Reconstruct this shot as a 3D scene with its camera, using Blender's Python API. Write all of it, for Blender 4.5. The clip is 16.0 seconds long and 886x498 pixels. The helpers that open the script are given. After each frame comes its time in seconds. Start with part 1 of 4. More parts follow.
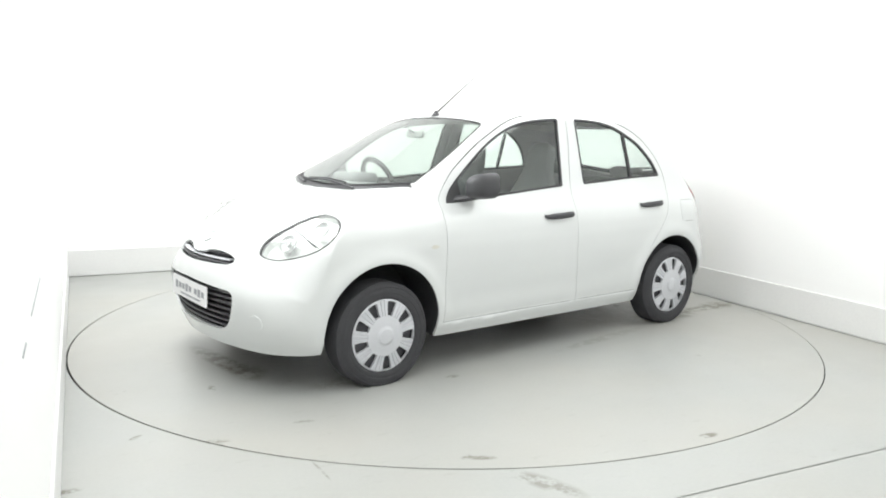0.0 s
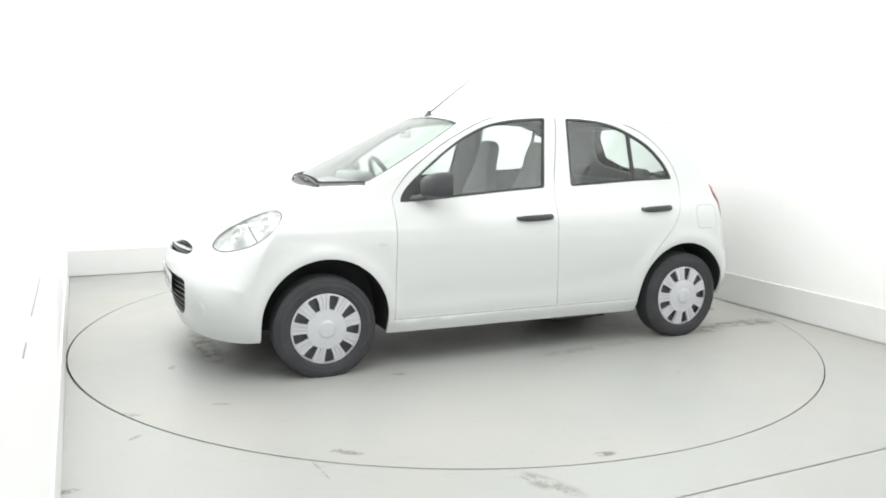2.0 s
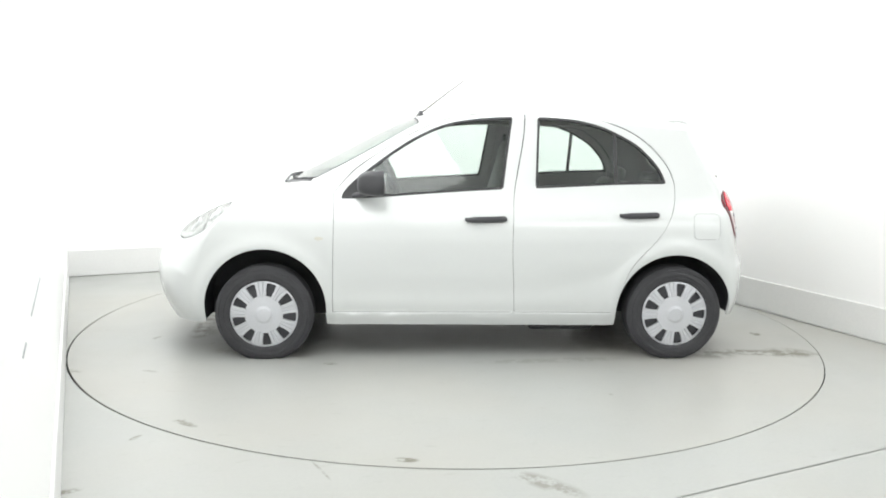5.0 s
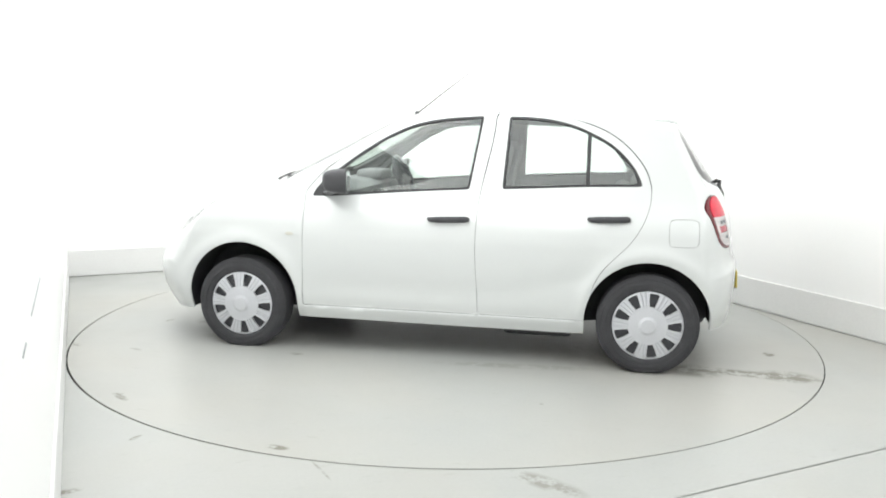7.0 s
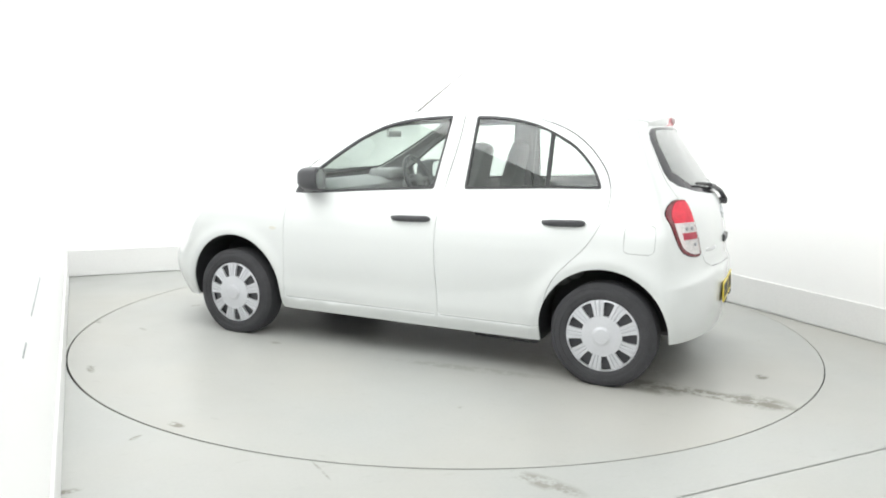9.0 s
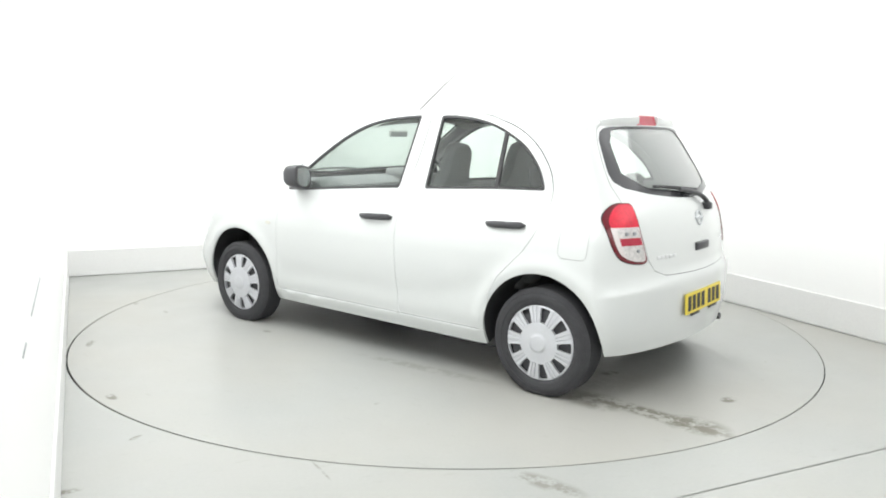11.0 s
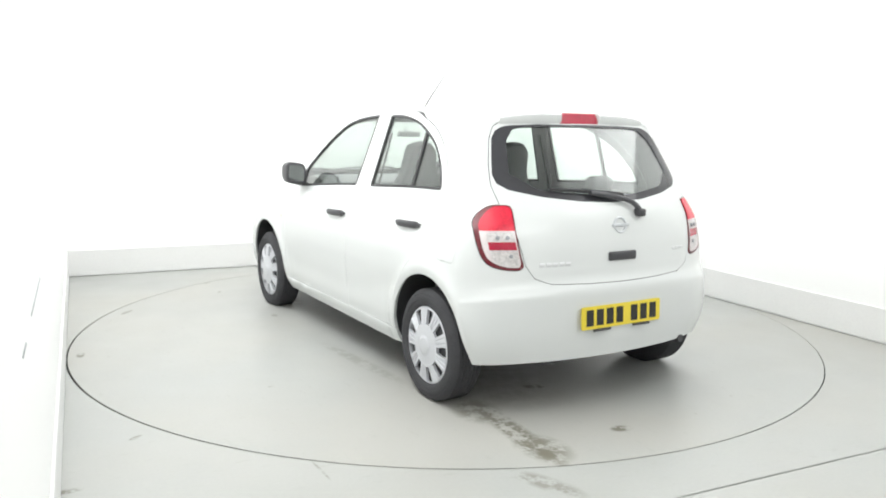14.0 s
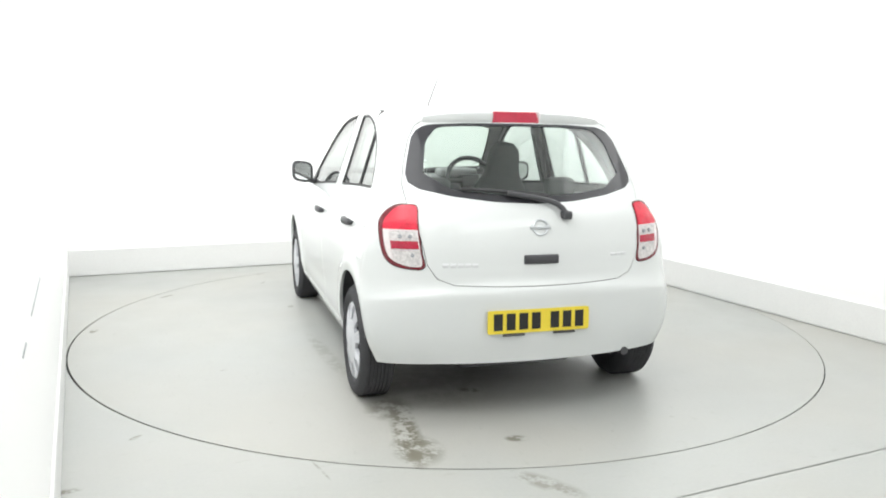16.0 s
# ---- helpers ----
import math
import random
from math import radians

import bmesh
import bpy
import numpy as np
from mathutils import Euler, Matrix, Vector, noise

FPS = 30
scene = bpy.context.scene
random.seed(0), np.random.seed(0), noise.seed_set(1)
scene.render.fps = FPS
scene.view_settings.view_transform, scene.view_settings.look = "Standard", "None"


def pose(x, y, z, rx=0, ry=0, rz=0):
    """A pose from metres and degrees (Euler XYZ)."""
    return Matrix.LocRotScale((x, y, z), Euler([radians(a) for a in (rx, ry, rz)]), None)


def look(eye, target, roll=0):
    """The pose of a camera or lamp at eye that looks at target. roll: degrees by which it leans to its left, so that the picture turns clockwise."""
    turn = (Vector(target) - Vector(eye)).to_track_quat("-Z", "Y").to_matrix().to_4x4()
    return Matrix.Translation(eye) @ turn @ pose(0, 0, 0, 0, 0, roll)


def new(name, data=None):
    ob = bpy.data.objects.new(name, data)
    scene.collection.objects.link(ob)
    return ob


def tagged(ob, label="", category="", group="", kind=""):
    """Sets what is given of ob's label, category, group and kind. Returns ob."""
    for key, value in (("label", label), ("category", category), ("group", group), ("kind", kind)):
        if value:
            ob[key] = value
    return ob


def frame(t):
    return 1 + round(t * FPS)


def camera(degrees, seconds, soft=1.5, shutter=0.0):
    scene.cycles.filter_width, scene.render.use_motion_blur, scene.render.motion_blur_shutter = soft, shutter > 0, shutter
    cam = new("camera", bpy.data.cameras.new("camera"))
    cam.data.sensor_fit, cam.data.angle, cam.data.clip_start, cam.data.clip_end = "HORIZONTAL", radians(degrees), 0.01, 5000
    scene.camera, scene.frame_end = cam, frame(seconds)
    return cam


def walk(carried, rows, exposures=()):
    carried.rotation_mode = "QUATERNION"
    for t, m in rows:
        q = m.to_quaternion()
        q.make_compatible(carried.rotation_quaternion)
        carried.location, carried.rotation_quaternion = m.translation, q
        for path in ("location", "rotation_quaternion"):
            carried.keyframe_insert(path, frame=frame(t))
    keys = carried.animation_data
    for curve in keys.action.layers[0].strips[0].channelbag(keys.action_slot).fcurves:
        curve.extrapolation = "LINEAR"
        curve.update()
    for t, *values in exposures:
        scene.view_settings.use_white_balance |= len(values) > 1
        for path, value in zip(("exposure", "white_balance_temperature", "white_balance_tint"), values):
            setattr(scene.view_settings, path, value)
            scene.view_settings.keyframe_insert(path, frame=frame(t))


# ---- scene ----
# ---- camera: it stands still before the turntable ----
CAM = look((0, -5.4296, 1.3610), (-.00491, -4.44131, 1.20871), .899)
cam = camera(59.32, 16.0, 1.9)
walk(cam, [(0, CAM), (16, CAM)])

# ---- light: soft boxes out of view under the studio's ceiling, and an added fill ----
ROOM_TURN = 25.46
ROOM = pose(0, 0, 0, 0, 0, ROOM_TURN)
world = bpy.data.worlds.new("world")
scene.world = world
world.use_nodes = True
world.node_tree.nodes["Background"].inputs[0].default_value = (.9, .95, 1, 1)
world.node_tree.nodes["Background"].inputs[1].default_value = .05
scene.view_settings.exposure = 0.0
CEILING = 3.6


def unseen_soft_box(x, y, z, w, d, power, rx, ry):
    lamp = bpy.data.lights.new("unseen_soft_box", "AREA")
    lamp.shape, lamp.size, lamp.size_y, lamp.energy, lamp.color = "RECTANGLE", w, d, power, (.985, 1.0, .995)
    ob = new("unseen_soft_box", lamp)
    ob.matrix_world = ROOM @ pose(x, y, z, rx, ry, 0)
    return ob


# out of view along the tops of both side walls, turned down towards the middle, and a fill above and behind the camera
for side_x, lean, gain in ((-1.92, -46, 1.40), (1.92, 46, .81)):
    for ly, power in ((-3.6, 23.5), (-1.2, 34.5), (1.2, 46)):
        unseen_soft_box(side_x, ly, 3.08, 1.4, 2.4, power * gain, 0, lean)
# fill lamp added to lift the shaded faces turned to the camera
unseen_soft_box(0, -6.6, 3.1, 3.6, .9, 30, 60, 0)


# ---- materials ----
def material(name, colour, rough=.5, metal=0.0, vary=.06, scale=6.0, bump=0.0, fine=80.0, coat=0.0, spec=.5):
    """A principled material with colour variation at two scales and a fine relief."""
    m = bpy.data.materials.new(name)
    m.use_nodes = True
    nt = m.node_tree
    b = nt.nodes["Principled BSDF"]
    b.inputs["Roughness"].default_value, b.inputs["Metallic"].default_value = rough, metal
    b.inputs["Coat Weight"].default_value, b.inputs["Specular IOR Level"].default_value = coat, spec
    tc = nt.nodes.new("ShaderNodeTexCoord")
    noises = []
    for sc, det in ((scale, 4), (fine, 2)):
        n = nt.nodes.new("ShaderNodeTexNoise")
        n.inputs["Scale"].default_value, n.inputs["Detail"].default_value = sc, det
        nt.links.new(tc.outputs["Object"], n.inputs["Vector"])
        noises.append(n)
    add = nt.nodes.new("ShaderNodeMath")
    add.operation = "ADD"
    nt.links.new(noises[0].outputs["Fac"], add.inputs[0])
    nt.links.new(noises[1].outputs["Fac"], add.inputs[1])
    ramp = nt.nodes.new("ShaderNodeMapRange")
    ramp.inputs["From Min"].default_value, ramp.inputs["From Max"].default_value = .6, 1.4
    ramp.inputs["To Min"].default_value, ramp.inputs["To Max"].default_value = 1 - vary, 1 + vary
    nt.links.new(add.outputs[0], ramp.inputs["Value"])
    mix = nt.nodes.new("ShaderNodeVectorMath")
    mix.operation = "SCALE"
    mix.inputs[0].default_value = colour
    nt.links.new(ramp.outputs[0], mix.inputs["Scale"])
    nt.links.new(mix.outputs[0], b.inputs["Base Color"])
    if bump:
        bp = nt.nodes.new("ShaderNodeBump")
        bp.inputs["Strength"].default_value, bp.inputs["Distance"].default_value = bump, .002
        nt.links.new(noises[1].outputs["Fac"], bp.inputs["Height"])
        nt.links.new(bp.outputs[0], b.inputs["Normal"])
    return m


def floor_material(name, streaks):
    """Pale painted floor with scuffs, a faint warm cast and dried dirt along the given streaks: x, y, turn, half length, half width."""
    m = material(name, (.396, .405, .387), .30, 0, .035, 1.6, .04, 60, 0, .45)
    nt = m.node_tree
    b = nt.nodes["Principled BSDF"]
    base = b.inputs["Base Color"].links[0].from_socket
    tc = nt.nodes.new("ShaderNodeTexCoord")

    def math_node(op, a, c=None):
        n = nt.nodes.new("ShaderNodeMath")
        n.operation = op
        for k, v in enumerate((a, c)):
            if v is None:
                continue
            if isinstance(v, (int, float)):
                n.inputs[k].default_value = v
            else:
                nt.links.new(v, n.inputs[k])
        return n.outputs[0]

    def ranged(v, lo, hi):
        n = nt.nodes.new("ShaderNodeMapRange")
        n.inputs["From Min"].default_value, n.inputs["From Max"].default_value = lo, hi
        nt.links.new(v, n.inputs["Value"])
        return n.outputs[0]

    def noise_node(scale, detail, stretch=(1, 1, 1), turn=0.0):
        mp = nt.nodes.new("ShaderNodeMapping")
        mp.inputs["Scale"].default_value = stretch
        mp.inputs["Rotation"].default_value = (0, 0, radians(turn))
        nt.links.new(tc.outputs["Object"], mp.inputs["Vector"])
        n = nt.nodes.new("ShaderNodeTexNoise")
        n.inputs["Scale"].default_value, n.inputs["Detail"].default_value = scale, detail
        nt.links.new(mp.outputs[0], n.inputs["Vector"])
        return n.outputs["Fac"]

    def blend(colour_in, fac, colour):
        n = nt.nodes.new("ShaderNodeMix")
        n.data_type = "RGBA"
        nt.links.new(fac, n.inputs[0])
        nt.links.new(colour_in, n.inputs[6])
        n.inputs[7].default_value = (*colour, 1)
        return n.outputs[2]

    base = blend(base, math_node("MULTIPLY", ranged(noise_node(.55, 3), .42, .60), .45), (.436, .420, .378))
    scuff = math_node("MULTIPLY", ranged(noise_node(9, 5, (1, 3, 1), 30), .62, .74), .32)
    base = blend(base, scuff, (.33, .33, .30))
    spots = math_node("MULTIPLY", ranged(noise_node(5.5, 2), .745, .77), .55)
    base = blend(base, spots, (.22, .21, .18))
    rag = ranged(math_node("ADD", math_node("MULTIPLY", noise_node(13, 6), .65), math_node("MULTIPLY", noise_node(50, 3), .35)), .42, .54)
    for x, y, turn, half, wide, strength in streaks:
        mp = nt.nodes.new("ShaderNodeMapping")
        mp.vector_type = "TEXTURE"
        mp.inputs["Location"].default_value, mp.inputs["Rotation"].default_value = (x, y, 0), (0, 0, radians(turn))
        mp.inputs["Scale"].default_value = (half, wide, 1)
        nt.links.new(tc.outputs["Object"], mp.inputs["Vector"])
        ln = nt.nodes.new("ShaderNodeVectorMath")
        ln.operation = "LENGTH"
        nt.links.new(mp.outputs[0], ln.inputs[0])
        near = ranged(math_node("SUBTRACT", 1.15, ln.outputs["Value"]), 0, .55)
        base = blend(base, math_node("MULTIPLY", math_node("MULTIPLY", near, rag), strength), (.17, .16, .125))
    nt.links.new(base, b.inputs["Base Color"])
    rough = math_node("ADD", .27, math_node("MULTIPLY", noise_node(3, 4), .22))
    nt.links.new(rough, b.inputs["Roughness"])
    return m


def pane_material(name, tint, gloss=.045, rise=4.5, rough=.02):
    """Thin clear pane: lets light straight through, mirrors by Fresnel."""
    m = bpy.data.materials.new(name)
    m.use_nodes = True
    nt = m.node_tree
    nt.nodes.remove(nt.nodes["Principled BSDF"])
    clear, shiny, mix, fr = (nt.nodes.new("ShaderNode" + k) for k in ("BsdfTransparent", "BsdfGlossy", "MixShader", "LayerWeight"))
    clear.inputs[0].default_value = (*tint, 1)
    shiny.inputs["Roughness"].default_value = rough
    fr.inputs["Blend"].default_value = .5
    power, ramp = nt.nodes.new("ShaderNodeMath"), nt.nodes.new("ShaderNodeMapRange")
    power.operation = "POWER"
    power.inputs[1].default_value = rise
    ramp.inputs["To Min"].default_value = gloss
    nt.links.new(fr.outputs["Facing"], power.inputs[0])
    nt.links.new(power.outputs[0], ramp.inputs["Value"])
    for a, b in ((ramp.outputs[0], mix.inputs[0]), (clear.outputs[0], mix.inputs[1]), (shiny.outputs[0], mix.inputs[2]),
                 (mix.outputs[0], nt.nodes["Material Output"].inputs[0])):
        nt.links.new(a, b)
    return m


PAINT = material("white_car_paint", (.685, .705, .70), .26, 0, .012, 2.5, 0, 140, .7)
TRIM = material("dark_interior_trim", (.27, .27, .275), .75, 0, .12, 8, .1, 160)
BLACK = material("black_plastic", (.054, .054, .059), .45, 0, .12, 12, .1, 220)
RUBBER = material("black_rubber", (.044, .044, .046), .7, 0, .1, 20, .1, 200)
TYRE = material("tyre_rubber", (.058, .058, .062), .85, 0, .18, 9, .15, 140, 0, .25)
LINER = material("wheel_arch_liner", (.085, .085, .092), .85, 0, .15, 10, .2, 90)
SILVER = material("silver_painted_plastic", (.62, .63, .66), .36, .25, .05, 10, .03, 150)
STEEL = material("grey_steel", (.10, .10, .105), .5, .6, .2, 12, .1, 120)
CLOTH = material("dark_seat_cloth", (.16, .162, .168), .9, 0, .18, 20, .15, 80)
GLASS = pane_material("window_glass", (.925, .957, .940), .046, 3.8)
REAR_GLASS = pane_material("rear_window_glass", (.925, .957, .940), .032, 2.8, .09)
SCREEN = pane_material("windscreen_glass", (.89, .93, .905), .075, 5.5)
FRIT = material("black_printed_glass_border", (.045, .045, .05), .10, 0, .05, 20, 0, 200, 0, .3)
LENS = pane_material("clear_lamp_lens", (.975, .985, .98), .06)
RED = material("red_lamp_plastic", (.66, .020, .050), .22, 0, .22, 30, .15, 110, .1, .4)
DARK_RED = material("dark_red_lamp_plastic", (.14, .008, .016), .18, 0, .10, 40, 0, 200, .2)
CLEAR = material("silvered_clear_lamp_plastic", (.80, .81, .80), .3, .2, .2, 26, .8, 55, .3)
LAMP_METAL = material("lamp_reflector_metal", (.70, .71, .71), .25, .35, .2, 30, .6, 70)
TAIL_CLEAR = material("pinkish_clear_lamp_plastic", (.74, .68, .68), .2, .05, .08, 60, .1, 120, .4)
LAMP_CELL = material("silver_lamp_cell", (.60, .575, .57), .3, .35, .28, 45, .5, 90, .3)
BRAKE_RED = material("brake_lamp_lens", (.40, .010, .038), .2, 0, .2, 30, .2, 90, .2)
PINK_EDGE = material("pale_lamp_surround", (.62, .42, .44), .3, 0, .05, 30)
GREY_PLASTIC = material("grey_cabin_plastic", (.48, .49, .48), .5, 0, .06, 12, .05, 160)
MIRROR = material("mirror_glass", (.85, .87, .87), .03, 1, .01, 10)
YELLOW = material("yellow_plate", (.80, .63, .05), .4, 0, .02, 20)
PLATE_WHITE = material("white_plate", (.80, .80, .80), .4, 0, .02, 20)
INK = material("black_ink", (.012, .012, .012), .5, 0, .05, 20)
GREY_INK = material("grey_ink", (.30, .31, .33), .5, 0, .05, 20)
SCRIPT = material("pale_silver_script", (.66, .67, .68), .35, .2, .03, 20)
FLAT_GREY = material("dull_chrome_badge", (.60, .62, .64), .3, .7, .03, 20)
WALL = material("white_wall_paint", (.95, .95, .945), .8, 0, .006, .8, .03, 70)
SKIRT = material("pale_grey_skirting_paint", (.79, .79, .78), .6, 0, .03, 2.2, .04, 60)
# near black: the shade inside the floor gaps, put into the colour
DARK_GAP = material("gap_shade", (.03, .03, .03), .9)
AMBER = material("clear_indicator_plastic", (.62, .61, .55), .25, 0, .05, 60)


# ---- builders ----
def mesh_object(name, bm, mat, parent=None, label="", smooth=False):
    me = bpy.data.meshes.new(name)
    bm.to_mesh(me)
    bm.free()
    for m in (mat if isinstance(mat, (list, tuple)) else [mat]):
        me.materials.append(m)
    if smooth:
        me.polygons.foreach_set("use_smooth", [True] * len(me.polygons))
        me.set_sharp_from_angle(angle=radians(40))
    ob = new(name, me)
    ob.parent = parent
    if label:
        tagged(ob, label)
    return ob


def part(name, bm, mat, parent, label="", smooth=True):
    """One mesh object under a thing or a part."""
    return mesh_object(name, bm, mat, parent, label, smooth)


def box(bm, x0, x1, y0, y1, z0, z1, bevel=0.0, seg=2, m=None):
    made = bmesh.ops.create_cube(bm, size=1)["verts"]
    bmesh.ops.transform(bm, verts=made, matrix=(m or Matrix()) @ Matrix.Translation(((x0 + x1) / 2, (y0 + y1) / 2, (z0 + z1) / 2)) @ Matrix.Diagonal((x1 - x0, y1 - y0, z1 - z0, 1)))
    if bevel:
        edges = list({e for v in made for e in v.link_edges})
        bmesh.ops.bevel(bm, geom=edges, offset=bevel, segments=seg, affect="EDGES", profile=.5)
    return bm


def slab(outline, lo, hi, plane="xy", bevel=0.0):
    """A bmesh: a flat outline pulled from lo to hi along the plane's normal."""
    bm = bmesh.new()
    def at(a, b, c):
        return {"xy": (a, b, c), "xz": (a, c, b), "yz": (c, a, b)}[plane]
    low, top = [[bm.verts.new(at(a, b, c)) for a, b in outline] for c in (lo, hi)]
    n = len(outline)
    caps = [bm.faces.new(top), bm.faces.new(low[::-1])]
    for i in range(n):
        bm.faces.new((low[i], low[(i + 1) % n], top[(i + 1) % n], top[i]))
    bmesh.ops.recalc_face_normals(bm, faces=bm.faces)
    if bevel:
        edges = list({e for f in caps for e in f.edges})
        bmesh.ops.bevel(bm, geom=edges, offset=bevel, segments=2, affect="EDGES", profile=.5)
    return bm


def lathe(profile, n=64, arc=360.0):
    """A bmesh: rings of (radius, y) turned about the y axis."""
    bm = bmesh.new()
    rings = [[bm.verts.new((r * math.cos(a), y, r * math.sin(a))) for a in [2 * math.pi * k / n for k in range(n)]] for r, y in profile]
    for a, b in zip(rings[:-1], rings[1:]):
        for k in range(n):
            bm.faces.new((a[k], a[(k + 1) % n], b[(k + 1) % n], b[k]))
    bmesh.ops.recalc_face_normals(bm, faces=bm.faces)
    return bm


def tube(points, radius, n=8, end_radius=None, bm=None, squash=1.0):
    """A bmesh: a round bar along the points, tapering to end_radius."""
    bm = bm or bmesh.new()
    p = [Vector(q) for q in points]
    rings = []
    for i, q in enumerate(p):
        way = (p[min(i + 1, len(p) - 1)] - p[max(i - 1, 0)]).normalized()
        side = way.cross(Vector((0, 0, 1)))
        side = side.normalized() if side.length > 1e-3 else Vector((1, 0, 0))
        up = side.cross(way)
        r = radius if end_radius is None else radius + (end_radius - radius) * i / (len(p) - 1)
        rings.append([bm.verts.new(q + side * (r * math.cos(a)) + up * (r * squash * math.sin(a))) for a in [2 * math.pi * k / n for k in range(n)]])
    for a, b in zip(rings[:-1], rings[1:]):
        for k in range(n):
            bm.faces.new((a[k], a[(k + 1) % n], b[(k + 1) % n], b[k]))
    bm.faces.new(rings[0][::-1])
    bm.faces.new(rings[-1])
    return bm


# ---- the studio: floor, low skirting walls, white walls, ceiling ----
LEFT, RIGHT, BACK, FRONT = -2.462, 2.44, 2.71, -7.6
DISC = 2.444


def gap(t):
    """Width of the gap round the turntable: the disc sits a little off the middle of its hole."""
    return .0064 + .0053 * math.cos(t - radians(218))


def ring_sheet(bm, inner, outline_fn, z0, z1, n=160):
    """A sheet round a circular hole, out to the outline."""
    tops = []
    for z in (z1, z0):
        a = [bm.verts.new(((inner + gap(t)) * math.cos(t), (inner + gap(t)) * math.sin(t), z)) for t in [2 * math.pi * k / n for k in range(n)]]
        b = [bm.verts.new((*outline_fn(2 * math.pi * k / n), z)) for k in range(n)]
        for k in range(n):
            q = (a[k], b[k], b[(k + 1) % n], a[(k + 1) % n])
            bm.faces.new(q if z == z1 else q[::-1])
        tops.append(a)
    for k in range(n):
        bm.faces.new((tops[0][k], tops[0][(k + 1) % n], tops[1][(k + 1) % n], tops[1][k]))


JOINT = -2.785


def edge_ring(inner, outer, z0=-.055, z1=-.0015, n=192, out=lambda a: 0):
    """A thin upright ring."""
    bm = bmesh.new()
    loops = [[bm.verts.new(((r + out(a)) * math.cos(a), (r + out(a)) * math.sin(a), z)) for a in [2 * math.pi * k / n for k in range(n)]] for r, z in ((inner, z0), (outer, z0), (outer, z1), (inner, z1))]
    for i in range(4):
        a, b = loops[i], loops[(i + 1) % 4]
        for k in range(n):
            bm.faces.new((a[k], a[(k + 1) % n], b[(k + 1) % n], b[k]))
    bmesh.ops.recalc_face_normals(bm, faces=bm.faces)
    return bm


def square_edge(t):
    c, s = math.cos(t), math.sin(t)
    k = min(v for v in ((RIGHT + .15) / c if c > 1e-9 else 9, (LEFT - .15) / c if c < -1e-9 else 9,
                        (BACK + .15) / s if s > 1e-9 else 9, JOINT / s if s < -1e-9 else 9) if v > 0)
    return c * k, s * k


def build_studio():
    old_streaks = [(-.735, -2.49, -64, .17, .055, .65), (-2.163, -1.393, 40, .035, .016, 1.0), (-2.428, -1.837, 0, .05, .022, 1.0), (-1.51, -2.03, -84, .10, .008, .6)]
    floor_paint = floor_material("floor_paint", old_streaks)
    bm = bmesh.new()
    ring_sheet(bm, DISC, square_edge, -.06, 0, 192)
    floor = mesh_object("floor", bm, floor_paint)
    floor.matrix_world = ROOM
    # band added on the hole's wall, its dark colour standing for shade in the gap
    part("edge_ring", edge_ring(DISC - .0012, DISC + .0004, -.055, -.012, 192, gap), DARK_GAP, floor, "added dark band that shades the gap round the turntable")
    tagged(floor, "pale grey painted studio floor with dirt marks", "floor", "", "structure")
    bm = bmesh.new()
    box(bm, LEFT - .15, RIGHT + .15, FRONT - .15, JOINT - .006, -.06, 0)
    apron = mesh_object("floor_front", bm, floor_paint)
    apron.matrix_world = ROOM
    tagged(apron, "pale grey painted floor before the turntable", "floor", "", "structure")
    bm = bmesh.new()
    box(bm, LEFT - .15, RIGHT + .15, FRONT - .15, BACK + .15, -.20, -.07)
    pit = mesh_object("floor_base", bm, DARK_GAP)
    pit.matrix_world = ROOM
    tagged(pit, "dark base under the floor and turntable", "floor", "", "structure")
    walls = {"wall_left": (LEFT - .15, LEFT, FRONT, BACK), "wall_right": (RIGHT, RIGHT + .15, FRONT, BACK),
             "wall_back": (LEFT - .15, RIGHT + .15, BACK, BACK + .15), "wall_front": (LEFT - .15, RIGHT + .15, FRONT - .15, FRONT)}
    for name, (x0, x1, y0, y1) in walls.items():
        bm = bmesh.new()
        box(bm, x0, x1, y0, y1, 0, CEILING)
        w = mesh_object(name, bm, WALL)
        w.matrix_world = ROOM
        tagged(w, "bright plain white studio wall", "wall", "", "structure")
    # rounded upper corner at the back
    for name, cx, sx in (("wall_corner", RIGHT, -1),):
        r, n = .75, 24
        arc = [(cx + sx * (r - r * math.sin(a)), BACK - (r - r * math.cos(a))) for a in [math.pi / 2 * k / n for k in range(n + 1)]]
        bm = slab(arc + [(cx, BACK)], .239, CEILING, "xy")
        w = mesh_object(name, bm, WALL, None, "", True)
        w.matrix_world = ROOM
        tagged(w, "rounded white corner of the studio wall", "wall", "", "structure")
    bm = bmesh.new()
    box(bm, LEFT - .15, RIGHT + .15, FRONT - .15, BACK + .15, CEILING, CEILING + .1)
    c = mesh_object("ceiling", bm, WALL)
    c.matrix_world = ROOM
    tagged(c, "plain white studio ceiling", "ceiling", "", "structure")
    for y0, y1, z in ((-2.68, -2.13, .869), (-3.055, -2.935, .861)):
        bm = bmesh.new()
        box(bm, LEFT, LEFT + .002, y0, y1, z - .0025, z + .0025)
        j = mesh_object("trim", bm, GREY_INK)
        j.matrix_world = ROOM
        tagged(j, "thin grey joint strip on the white wall", "trim", "", "structure")
    t = .012
    for name, q in {"baseboard_left": (LEFT, LEFT + t, -4.4, BACK - t), "baseboard_right": (RIGHT - t, RIGHT, -4.4, BACK - t),
                    "baseboard_back": (LEFT, RIGHT, BACK - t, BACK)}.items():
        bm = bmesh.new()
        box(bm, *q, .007, .238, .003, 1)
